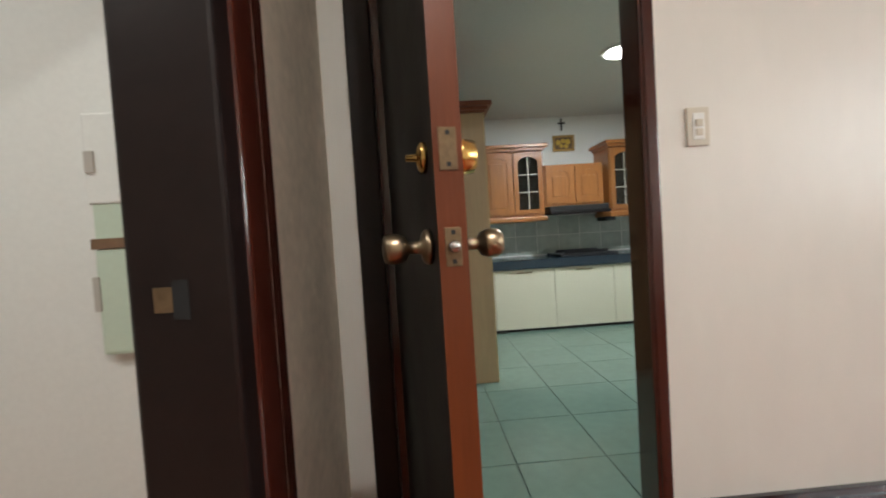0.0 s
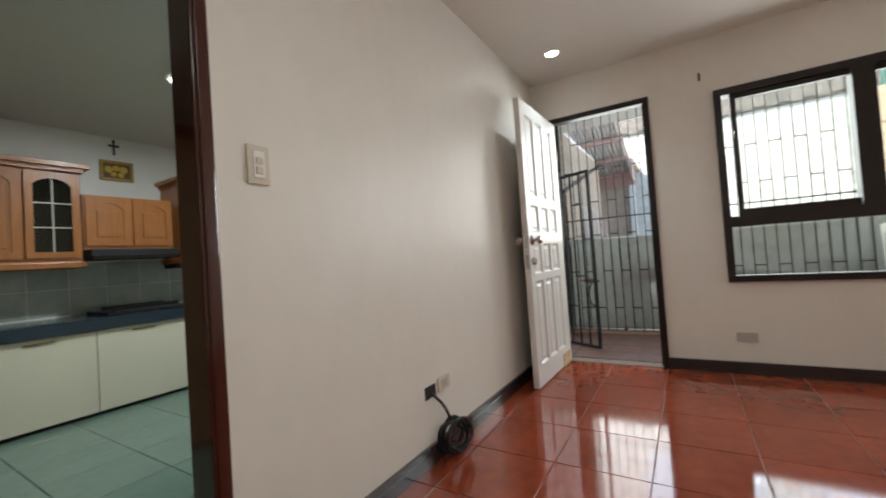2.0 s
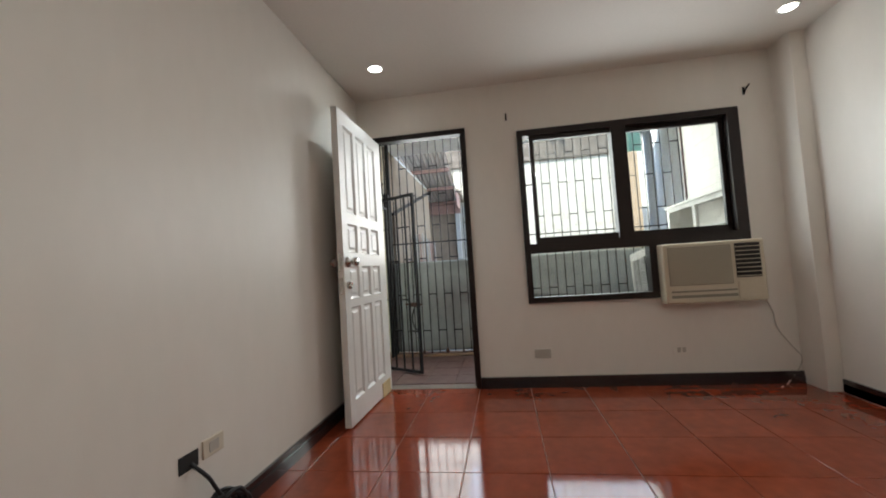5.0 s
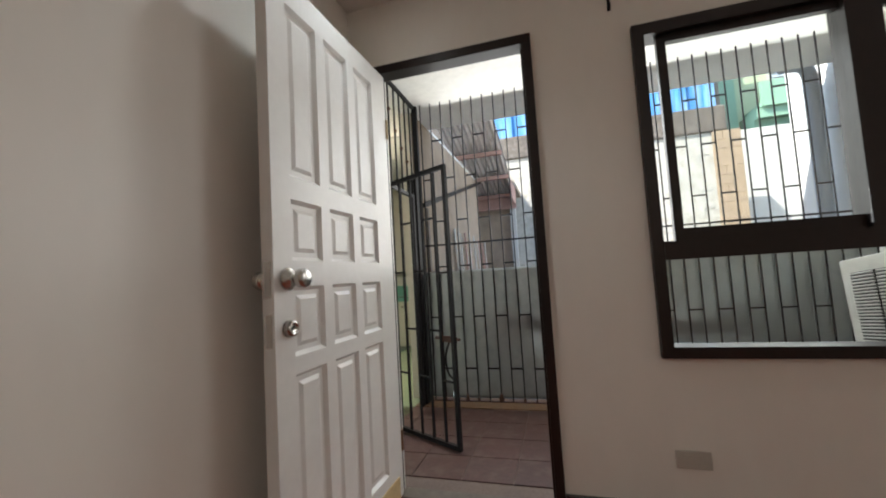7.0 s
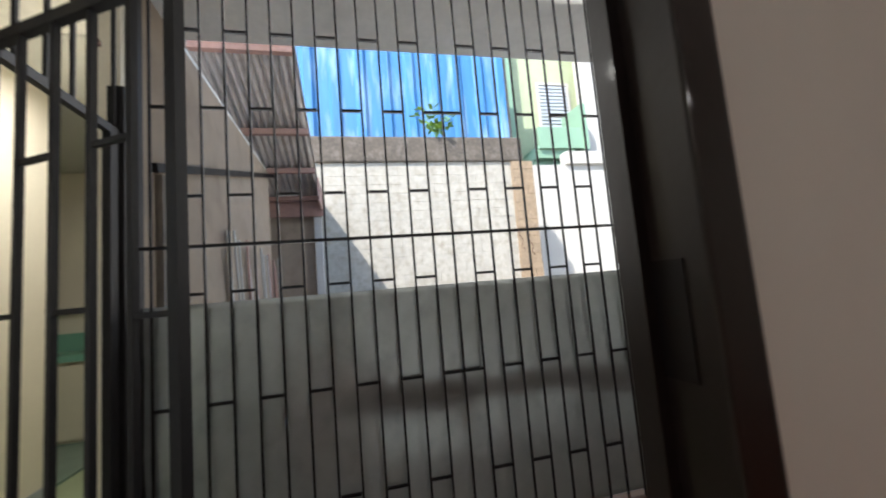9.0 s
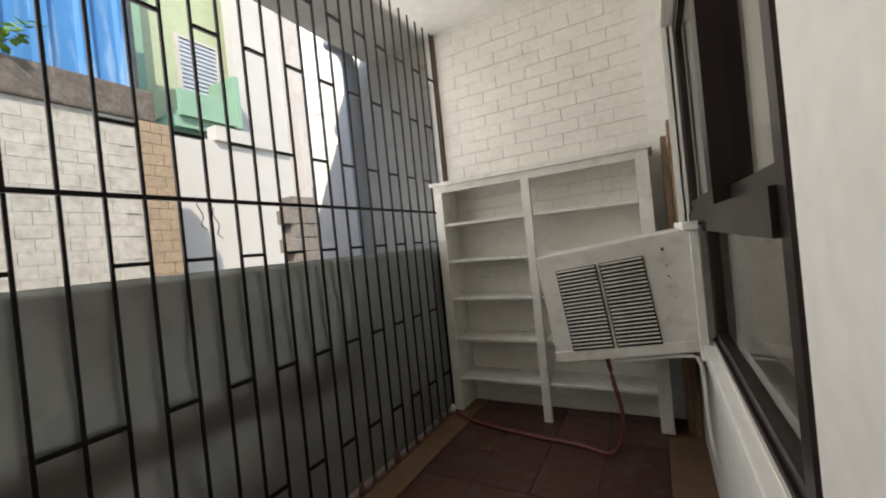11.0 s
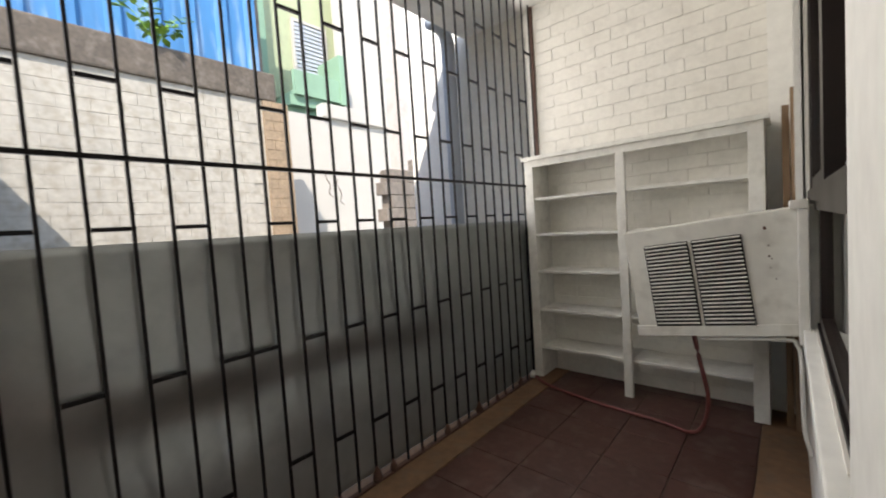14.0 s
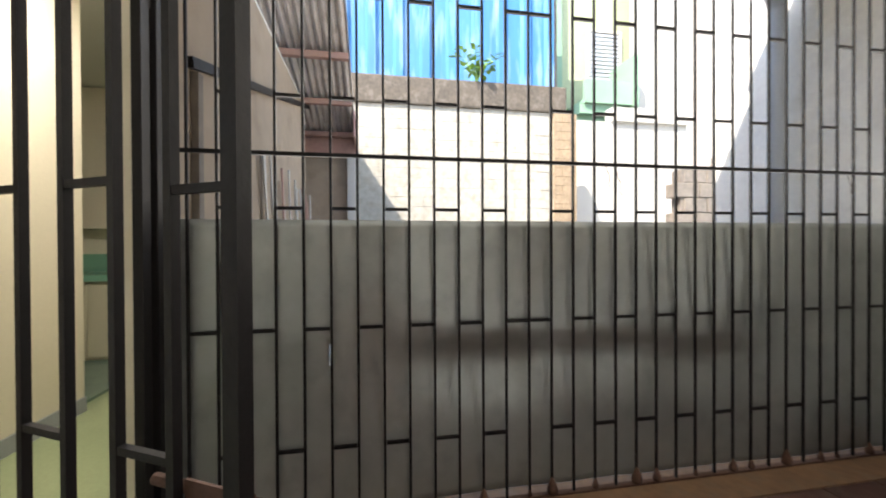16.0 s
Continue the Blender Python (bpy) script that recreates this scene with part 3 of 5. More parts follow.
acfront = bmesh.new()
for r in ((-0.13, -0.02, -0.34, 0.34, -0.005, 0.435),):
    box(acfront, *r)
soft(acfront, 0.014, 3)
bmesh.ops.transform(acfront, matrix=Matrix.Translation((XW, -1.34, 0.62)), verts=acfront.verts)
front = part("front_cover", acfront, M_ACFRONT, ac, "yellowed plastic front")
def at_ac(*rows):
    return boxes(*[(XW + a, XW + b, -1.34 + c, -1.34 + d, 0.62 + e, 0.62 + f) for a, b, c, d, e, f in rows])
part("intake_grille", soft(at_ac((-0.134, -0.12, -0.12, 0.305, 0.125, 0.405)), 0.003), M_ACDARK, front, "grey intake grille")
lines = bmesh.new()
for k in range(26):
    box(lines, XW - 0.1365, XW - 0.134, -1.34 - 0.115, -1.34 + 0.30, 0.62 + 0.132 + k * 0.0104, 0.62 + 0.136 + k * 0.0104)
part("grille_ribs", lines, M_ACFRONT, front)
# Flat black sheet on the front paints the outlet's inner shade.
part("outlet_shade_sheet", at_ac((-0.1315, -0.12, -0.31, -0.145, 0.165, 0.41)), M_BLACK, front, "flat black sheet for the shade inside the air outlet")
for k in range(8):
    bm = at_ac((-0.142, -0.126, -0.308, -0.147, 0.172 + k * 0.03, 0.177 + k * 0.03))
    part("louvre", bm, M_ACFRONT, front)
part("control_strip", at_ac((-0.1345, -0.12, -0.14, 0.30, 0.035, 0.055), (-0.1345, -0.12, -0.14, 0.30, 0.075, 0.088)), M_ACDARK, front, "dark control slots")
part("control_panel", soft(at_ac((-0.136, -0.12, -0.31, -0.15, 0.02, 0.14)), 0.004), M_ACFRONT, front)
acbox("cabinet", [(-0.03, 0.635, -0.325, 0.325, 0.0, 0.43)], M_ACBODY, ac, "dirty white sheet metal cabinet", 0.006)
# Black sheets on the cabinet sides paint the shade between the louvres.
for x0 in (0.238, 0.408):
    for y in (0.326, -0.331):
        acbox("louvre_shade_sheet", [(x0 - 0.004, x0 + 0.154, y - 0.001, y + 0.005, 0.028, 0.362)], M_BLACK, ac, "flat black sheet for the shade between the louvres")
    lip = bmesh.new()
    box(lip, 0, 0.15, 0, 0.0075, 0, 0.0045)
    bmesh.ops.transform(lip, matrix=pose(0, 0, 0, 28, 0, 0), verts=lip.verts)
    first = part("louvre", lip, M_ACBODY, ac)
    first.matrix_parent_inverse = Matrix()
    first.matrix_basis = pose(x0, 0.3305, 0.036, 0, 0, 0)
    for k in range(1, 22):
        ob = new("louvre", first.data)
        ob.parent = ac
        ob.matrix_basis = pose(x0, 0.3305, 0.036 + k * 0.0150, 0, 0, 0)
for fx, fz, fw in ((0.165, 0.372, 0.0045), (0.163, 0.31, 0.0022), (0.166, 0.272, 0.0030), (0.160, 0.262, 0.0018), (0.168, 0.232, 0.0018), (0.158, 0.19, 0.0018)):
    acbox("rust_spot", [(fx - fw, fx + fw, 0.3252, 0.3262, fz - fw * 1.3, fz + fw * 1.3)], M_RUST, ac, "small rusty chip")
acbox("base_rail", [(0.0, 0.64, -0.33, 0.331, -0.012, 0.03)], M_ACBODY, ac, "", 0.003)
part("bracket", pipe([(4.16, -1.03, 0.572), (XO + 0.08, -1.03, 0.602), (XO + 0.045, -1.03, 0.585), (XO + 0.035, -1.03, 0.53), (XO + 0.03, -1.03, 0.30), (XO + 0.012, -1.03, 0.20)], 0.007), M_OUTWALL, ac, "white painted steel bracket")

part("ac_surround", soft(boxes((XO + 0.011, XO + 0.040, -1.012, -0.975, 0.60, 1.06), (XO + 0.011, XO + 0.060, -1.66, -0.965, 1.06, 1.09)), 0.004), M_OUTWALL, win, "white painted wooden surround of the air conditioner")

# skirting
def skirt(name, x0, x1, y0, y1):
    bm = boxes((x0, x1, y0, y1, 0, 0.085))
    inner = boxes((x0 - 0.006 if x1 - x0 < 0.05 else x0, x1, y0 - 0.006 if y1 - y0 < 0.05 else y0, y1, 0.0, 0.055))
    tmp = bpy.data.meshes.new("tmp")
    inner.to_mesh(tmp)
    bm.from_mesh(tmp)
    inner.free()
    bpy.data.meshes.remove(tmp)
    return structure(name, bm, M_BASE, "glossy black wooden baseboard", "baseboard")
skirt("baseboard_1", XW - 0.018, XW - 0.001, YR + 0.101, 0.399)
skirt("baseboard_2", 0.814, XW - 0.02, YL - 0.018, YL - 0.001)
skirt("baseboard_3", XB, XW - 0.23, YR + 0.001, YR + 0.018)

# kitchen doorway frame and its open leaf
kframe = tagged(new("kitchen_door_frame"), "dark mahogany varnished frame of the kitchen doorway", "door frame", kind="structure")
part("jamb", soft(boxes((0.766, 0.80, YL - 0.02, YL + 0.095, 0, 2.04)), 0.006, 2), M_MAHOG, kframe)
part("casing", soft(boxes((0.775, 0.812, YL - 0.027, YL - 0.001, 0, 2.10)), 0.006, 2), M_MAHOG, kframe)
part("jamb", soft(boxes((-0.06, -0.015, YL - 0.025, YL + 0.095, 0, 2.04)), 0.006, 2), M_MAHOG, kframe)
part("casing", soft(boxes((-0.138, -0.062, YL - 0.022, YL - 0.001, 0, 2.10)), 0.006, 2), M_DARK, kframe)
part("head", soft(boxes((-0.06, 0.80, YL - 0.025, YL + 0.095, 2.04, 2.09)), 0.006, 2), M_MAHOG, kframe)
kleaf = thing("door_2", "dark varnished wooden door with red-brown edge, standing open", "door")
kb = part("leaf", soft(boxes((-0.021, 0.021, -0.66, 0, 0, 2.03)), 0.003), M_DARKMATT, kleaf, "dark stained door leaf")
part("edge", boxes((-0.0212, 0.0212, -0.6625, -0.6595, 0.001, 2.028)), M_REDWOOD, kb, "bare red-brown edge")
part("lock_plate", soft(boxes((-0.012, 0.012, -0.6645, -0.661, 0.955, 1.01)), 0.001), M_BRONZE, kleaf, "worn lock plate")
latch = turned([(0.009, 0), (0.009, 0.010), (0.005, 0.014)])
bmesh.ops.transform(latch, matrix=pose(0, -0.663, 0.983, 90, 0, 0), verts=latch.verts)
part("latch", latch, M_CHROME, kleaf, smooth=True)
part("bolt_plate", soft(boxes((-0.013, 0.013, -0.6645, -0.661, 1.09, 1.15)), 0.001), M_BRONZE, kleaf, "worn deadbolt plate")
for z in (1.098, 1.142, 0.962, 1.003):
    part("screw", boxes((-0.003, 0.003, -0.6655, -0.6640, z - 0.003, z + 0.003)), M_BLACK, kleaf)
knob(kleaf, (0.021, -0.60, 0.983), (1, 0, 0), M_ANTIQ, 0.85)
knob(kleaf, (-0.021, -0.60, 0.983), (-1, 0, 0), M_ANTIQ, 0.85)
rim = turned([(0.029, 0), (0.029, 0.014), (0.026, 0.034), (0.020, 0.037)])
bmesh.ops.transform(rim, matrix=pose(0.021, -0.60, 1.12, 0, 90, 0), verts=rim.verts)
part("deadbolt", rim, M_BRASS, kleaf, "polished brass deadbolt rim", smooth=True)
turn = turned([(0.024, 0), (0.024, 0.008), (0.016, 0.012), (0.006, 0.014), (0.005, 0.03)])
bmesh.ops.transform(turn, matrix=pose(-0.021, -0.60, 1.12, 0, -90, 0), verts=turn.verts)
part("thumb_turn", turn, M_BRASS, kleaf, "brass thumb turn", smooth=True)
kleaf.matrix_basis = pose(-0.014, 1.312, 0.008, 0, 0, 9.6)

# doorway to the side room
sframe = tagged(new("side_room_door_frame"), "dark brown gloss-varnished frame of the side room doorway", "door frame", kind="structure")
part("jamb", soft(boxes((XB - 0.10, XB + 0.03, 0.618, 0.67, 0, 2.08)), 0.006, 2), M_DARK, sframe, "dark jamb")
part("casing", soft(boxes((XB + 0.001, XB + 0.036, 0.662, 0.745, 0, 2.14)), 0.016, 5), M_MAHOG, sframe, smooth=True)
part("casing", soft(boxes((XB + 0.001, XB + 0.03, 0.742, 0.80, 0, 2.14)), 0.014, 5), M_MAHOG, sframe, smooth=True)
part("jamb", soft(boxes((XB - 0.10, XB + 0.03, -0.40, -0.35, 0, 2.08)), 0.006, 2), M_DARKMATT, sframe)
part("head", soft(boxes((XB - 0.10, XB + 0.03, -0.40, 0.67, 2.08, 2.13)), 0.006, 2), M_DARKMATT, sframe)
part("strike_plate", boxes((XB - 0.068, XB - 0.045, 0.6165, 0.619, 0.932, 0.964)), M_BRONZE, sframe, "dull metal strike plate")
# Thin black block paints the shade inside the hole; the jamb isn't cut.
part("strike_hole_shade", boxes((XB - 0.045, XB - 0.025, 0.6168, 0.619, 0.922, 0.972)), M_BLACK, sframe)

phone = thing("wall_intercom", "pale green and white plastic handset unit on a white wall", "intercom", (-0.9, YL - 0.012, 0.9))
part("base", soft(boxes((-0.97, -0.80, YL - 0.045, YL - 0.012, 1.16, 1.42)), 0.006), M_KWALL, phone, "white plastic base")
part("dial", boxes((-0.965, -0.94, YL - 0.052, YL - 0.045, 1.25, 1.31)), M_GREYPLATE, phone, "grey oval speaker")
part("band", boxes((-0.97, -0.80, YL - 0.047, YL - 0.012, 1.03, 1.06)), M_OCHRE, phone, "brown band")
part("body", soft(boxes((-0.965, -0.80, YL - 0.045, YL - 0.012, 0.72, 1.03)), 0.012), M_PHONE, phone, "pale green plastic body")
part("slot", boxes((-0.972, -0.955, YL - 0.05, YL - 0.045, 0.85, 0.95)), M_GREYPLATE, phone)
part("neck", boxes((-0.96, -0.80, YL - 0.04, YL - 0.012, 1.06, 1.16)), M_PHONE, phone)
phone.location.x += 0.075

# ---- porch: grille, sheet, gate, shelf ----
BAR0, STEP = 0.221, 0.096
grille = thing("porch_grille", "black painted iron bar grille with staggered short links", "grille", (GX, 0, PF))


def bar_y(k):
    return BAR0 - STEP * k


NL, NR = -13, 22
for k in range(NL, NR + 1):
    part("bar", boxes((GX - 0.0045, GX + 0.0045, bar_y(k) - 0.0045, bar_y(k) + 0.0045, PF, PZ)), M_IRON, grille)
for k in range(NL, NR + 1):
    if (k * 7) % 5 < 3:
        r = 0.008 + 0.004 * ((k * 3) % 4)
        weld = turned([(r, 0), (r * 1.15, r * 0.8), (r * 0.7, r * 2.2), (0.005, r * 3.2)], 9)
        bmesh.ops.transform(weld, matrix=pose(GX - 0.004, bar_y(k), PF + 0.014), verts=weld.verts)
        part("rusty_foot", weld, M_RUST, grille, "rust lump at the foot of a bar", smooth=True)
part("rail", boxes((GX - 0.018, GX - 0.006, PY + 0.02, 1.505, 1.316, 1.330)), M_IRON, grille)
part("foot_rail", boxes((GX - 0.014, GX + 0.012, PY + 0.02, 1.505, PF + 0.0045, PF + 0.013)), M_RUST, grille, "rusty foot rail")
for z, inner in ((0.25, False), (0.69, True), (1.13, False), (1.535, False), (1.918, True), (2.27, False)):
    for k in range(NL, NR):
        odd = (k % 2 == 1) if k >= 0 else (k % 2 == 0)
        if odd != inner:
            part("link", boxes((GX - 0.006, GX + 0.005, bar_y(k + 1) + 0.006, bar_y(k) - 0.006, z - 0.006, z + 0.006)), M_IRON, grille)
part("corner_post", soft(boxes((GX - 0.012, GX + 0.03, 1.505, 1.55, PF, PZ)), 0.003), M_IRON, grille, "thick square iron post")
part("end_post", boxes((GX - 0.012, GX + 0.012, PY + 0.005, PY + 0.03, PF, PZ)), M_RUST, grille, "flaking rusty edge bar")

for wy, wz in ((-0.115, 1.30), (-0.165, 1.27), (-1.35, 1.29)):
    part("wire_tie", pipe([(GX - 0.016, wy, wz + 0.03), (GX - 0.03, wy + 0.012, wz + 0.005), (GX - 0.028, wy - 0.006, wz - 0.03), (GX - 0.036, wy + 0.006, wz - 0.06), (GX - 0.03, wy - 0.014, wz - 0.075)], 0.0016, 5), M_RUST, grille, "twisted rusty tie wire")
wav = bmesh.new()
NY, NZ = 260, 40
grid = []
for i in range(NY + 1):
    col = []
    for j in range(NZ + 1):
        y, z = PY + 0.03 + (1.50 - PY) * i / NY, PF + 0.032 + (1.09 - PF - 0.032) * j / NZ
        w = 0.016 * noise.noise(Vector((y * 1.3, z * 2.2, 3.1))) + 0.008 * noise.noise(Vector((y * 3.5, z * 4.0, 7.7))) + 0.0025 * noise.noise(Vector((y * 9, z * 8, 1.7)))
        u = (z - 0.585 - 0.03 * y - 0.03 * noise.noise(Vector((y * 2.5, 0, 5)))) / 0.05
        dent = 0.075 * (0.75 + 0.9 * noise.noise(Vector((y * 3.2, z * 1.5, 2)))) * (1 / (1 + math.exp(u * 2.2)) - 0.8 / (1 + math.exp((u + 3.2) * 0.9))) * math.exp(-((y + 0.05) / 0.75) ** 4)
        col.append(wav.verts.new((GX + 0.022 + w + dent, y, z)))
    grid.append(col)
for i in range(NY):
    for j in range(NZ):
        y, z = PY + (1.50 - PY) * i / NY, PF + 1.125 * j / NZ
        if abs(y - 0.955) < 0.0070 and 0.51 < z < 0.60:
            continue
        wav.faces.new((grid[i][j], grid[i + 1][j], grid[i + 1][j + 1], grid[i][j + 1]))
sheet = solo("metal_sheet", wav, M_SHEET, "dented grey galvanised sheet wired behind the grille bars", "sheet", smooth=True)
sol = sheet.modifiers.new("thick", "SOLIDIFY")
sol.thickness = 0.0012

# side grille with gate opening
SY = 1.535
side = thing("side_grille", "black painted iron side grille with a gate opening", "grille", (4.6, SY, PF))
HX = 4.588                     # the gate's hinge post
part("header", boxes((XO + 0.01, GX - 0.013, SY - 0.012, SY + 0.012, 1.742, 1.772)), M_IRON, side)
part("top_rail", boxes((XO + 0.01, GX - 0.013, SY - 0.012, SY + 0.012, PZ - 0.03, PZ)), M_IRON, side)
part("hinge_post", boxes((HX - 0.014, HX + 0.014, SY - 0.014, SY + 0.014, PF, 1.742)), M_IRON, side)
part("latch_stile", boxes((5.112, 5.158, SY - 0.014, SY + 0.014, PF, 1.742)), M_IRON, side)
part("latch_post", soft(boxes((5.172, 5.245, SY - 0.028, SY + 0.03, PF, 1.95)), 0.003), M_IRON, side, "thick black latch post")
for k in range(13):
    x = HX + 0.114 * (k - 6)
    part("bar", boxes((x - 0.006, x + 0.006, SY - 0.006, SY + 0.006, 1.772, PZ - 0.03)), M_IRON, side)
    if k < 6:
        part("bar", boxes((x - 0.006, x + 0.006, SY - 0.006, SY + 0.006, PF, 1.742)), M_IRON, side)
    for z in ((0.62, 1.15) if k % 2 else (0.86, 1.50)):
        if k < 6:
            part("link", boxes((x + 0.006, x + 0.108, SY - 0.006, SY + 0.005, z, z + 0.011)), M_IRON, side)
for k, z in ((7, 2.36), (8, 2.22), (9, 2.11), (10, 2.03)):
    x = HX + 0.114 * (k - 6)
    part("weld_lump", soft(boxes((x - 0.011, x + 0.011, SY - 0.016, SY + 0.008, z, z + 0.024)), 0.005), M_RUST, side, "cut off weld stub")

gate = thing("metal_gate", "black iron barred gate with slide bolt, standing open", "gate")
GW, GH = 0.593, 1.775
part("stile", boxes((0, 0.026, -0.012, 0.012, 0.0, GH)), M_IRON, gate)
part("stile", boxes((GW - 0.026, GW, -0.012, 0.012, 0.0, GH)), M_IRON, gate)
part("rail", boxes((0.026, GW - 0.026, -0.012, 0.012, GH - 0.028, GH)), M_IRON, gate)
part("rail", boxes((0.026, GW - 0.026, -0.012, 0.012, 0.0, 0.026)), M_IRON, gate)
GS = (GW - 0.026) / 5
for k in range(4):
    x = 0.013 + (k + 1) * GS
    part("bar", boxes((x - 0.007, x + 0.007, -0.007, 0.007, 0.026, GH - 0.028)), M_IRON, gate)
for k, zs in ((0, (0.40, 1.10)), (2, (0.40, 1.10)), (4, (0.40, 1.08)), (1, (0.71, 1.44)), (3, (0.71, 1.44))):
    x = 0.013 + k * GS
    for z in zs:
        part("link", boxes((x + 0.008, x + GS - 0.008, -0.006, 0.006, z, z + 0.012)), M_IRON, gate)
for z in (0.25, 1.52):
    part("hinge", rod(bmesh.new(), (-0.008, 0, z), (-0.008, 0, z + 0.07), 0.011, 10), M_IRON, gate)
part("bolt_plate", boxes((GW - 0.125, GW - 0.003, 0.013, 0.018, 0.645, 0.685)), M_RUST, gate, "worn steel bolt plate")
part("slide_bolt", pipe([(GW - 0.20, 0.026, 0.665), (GW - 0.06, 0.026, 0.665), (GW + 0.012, 0.026, 0.665)], 0.009, 8), M_RUST, gate, "worn steel slide bolt")
part("bolt_handle", pipe([(GW - 0.07, 0.03, 0.66), (GW - 0.12, 0.05, 0.61), (GW - 0.15, 0.055, 0.53), (GW - 0.12, 0.045, 0.44), (GW - 0.05, 0.03, 0.41)], 0.007, 8), M_IRON, gate, "curved black bolt handle")
part("padlock", soft(boxes((GW - 0.062, GW - 0.024, 0.014, 0.034, 0.30, 0.345)), 0.004), M_CHROME, gate, "small padlock")
part("shackle", pipe([(GW - 0.055, 0.024, 0.345), (GW - 0.054, 0.024, 0.375), (GW - 0.043, 0.024, 0.385), (GW - 0.032, 0.024, 0.375), (GW - 0.031, 0.024, 0.345)], 0.004, 6), M_CHROME, gate, "steel shackle")
gate.matrix_basis = pose(4.600, 1.518, PF + 0.012, 0, 0, -119.3)

# shelf unit against the end wall
SX0, SX1, SYF, SYB = 3.975, 5.267, -1.697, -1.94
shelf = thing("shelf_unit", "chalky white wooden open shelf unit with empty shelves", "shelf", (4.6, -1.85, PF))
for x0, x1 in ((SX1 - 0.06, SX1), (SX0, SX0 + 0.065)):
    part("upright", soft(boxes((x0, x1, SYB, SYF, PF + 0.015, 1.49)), 0.003), M_SHELF, shelf)
part("divider", soft(boxes((4.615, 4.665, SYF - 0.03, SYF, PF, 1.49)), 0.003), M_SHELF, shelf)
part("top", soft(boxes((SX0 - 0.02, SX1 + 0.02, SYB, SYF + 0.02, 1.49, 1.516)), 0.003), M_SHELF, shelf)
part("face_rail", boxes((SX0, SX1, SYF - 0.018, SYF - 0.001, 1.445, 1.49)), M_SHELF, shelf)
for z in (1.237, 0.99, 0.737, 0.47, 0.205):
    for x0, x1 in ((4.667, SX1 - 0.06), (SX0 + 0.065, 4.613)):
        part("shelf_board", soft(boxes((x0, x1, SYB, SYF - 0.012, z - 0.018, z)), 0.002), M_SHELF, shelf)

planks = [(XO + 0.02, -1.72, 1.62), (XO + 0.052, -1.76, 1.55)]
for x, y, z in planks:
    bm = boxes((x, x + 0.028, y - 0.09, y, 0, z - PF))
    bmesh.ops.transform(bm, matrix=Matrix.Translation((0, 0, PF)), verts=bm.verts)
    solo("wooden_plank", bm, M_PLANK, "narrow brown wooden plank leaning in the porch corner", "plank", "planks in the corner")

hose_pts = [(GX - 0.03, -1.655, PF + 0.03), (GX - 0.14, -1.60, PF + 0.014), (4.957, -1.54, PF + 0.014), (4.65, -1.482, PF + 0.014), (4.42, -1.46, PF + 0.014), (4.28, -1.41, PF + 0.018), (4.21, -1.34, 0.07), (4.175, -1.26, 0.24), (4.19, -1.18, 0.43), (4.21, -1.15, 0.585)]
hose = solo("drain_hose", pipe(hose_pts, 0.009, 10), M_HOSE, "dark red rubber drain hose hanging to the porch floor", "hose", smooth=True)
tip = turned([(0.017, 0), (0.019, 0.02), (0.014, 0.045)])
bmesh.ops.transform(tip, matrix=pose(GX - 0.025, -1.635, PF + 0.03, 60, 0, 20), verts=tip.verts)
part("hose_end", tip, M_OUTWALL, hose, "white plastic hose end", smooth=True)


# ---- kitchen ----
def arch_door(parent, x0, x1, z0, z1, y, glass=False):
    """A cabinet door towards -y with an arched raised panel or a leaded arched pane."""
    w = 0.045
    n = 10
    d = part("door", boxes((x0, x0 + w, y - 0.02, y, z0, z1), (x1 - w, x1, y - 0.02, y, z0, z1), (x0 + w, x1 - w, y - 0.02, y, z0, z0 + w)), M_OAK, parent)
    xa, xb, zt = x0 + w, x1 - w, z1 - w * 2.1
    head = bmesh.new()
    prev = None
    for i in range(n + 1):
        t = i / n
        x = xa + (xb - xa) * t
        z = zt + w * 1.2 * math.sin(math.pi * t) ** 0.7
        cur = [head.verts.new((x, yy, zz)) for yy in (y - 0.02, y) for zz in (z, z1)]
        if prev:
            head.faces.new((prev[0], cur[0], cur[1], prev[1]))
            head.faces.new((prev[2], prev[3], cur[3], cur[2]))
            head.faces.new((prev[0], prev[2], cur[2], cur[0]))
            head.faces.new((prev[1], cur[1], cur[3], prev[3]))
        prev = cur
    part("arched_rail", head, M_OAK, d)
    if glass:
        part("pane", boxes((xa, xb, y - 0.008, y - 0.004, z0 + w, z1 - 0.02)), M_TINT, d)
        part("lead_strip", boxes(((xa + xb) / 2 - 0.004, (xa + xb) / 2 + 0.004, y - 0.012, y - 0.008, z0 + w, z1 - w)), M_PLATE, d)
        for k in (1, 2):
            z = z0 + w + k * (z1 - z0 - 2 * w) / 3
            part("lead_strip", boxes((xa, xb, y - 0.012, y - 0.008, z - 0.004, z + 0.004)), M_PLATE, d)
    else:
        p = boxes((xa, xb, y - 0.010, y - 0.002, z0 + w, z1 - w * 0.9))
        part("panel", p, M_OAK, d)
        part("raised_field", soft(boxes((xa + 0.025, xb - 0.025, y - 0.018, y - 0.009, z0 + w + 0.025, zt - 0.01)), 0.006), M_OAK, d)
    return d


UY = 4.25
def crown(parent, x0, x1, y0, z, out=0.05):
    bm = bmesh.new()
    rows = [(0, 0), (0.015, 0.012), (0.02, 0.03), (out, 0.05), (out, 0.062)]
    for (a, za), (b, zb) in zip(rows, rows[1:]):
        box(bm, x0 - b, x1 + b, y0 - b, KY - 0.001, z + za, z + zb)
    return part("crown", bm, M_OAKDARK if y0 < 3.5 else M_OAK, parent, "stepped crown moulding")


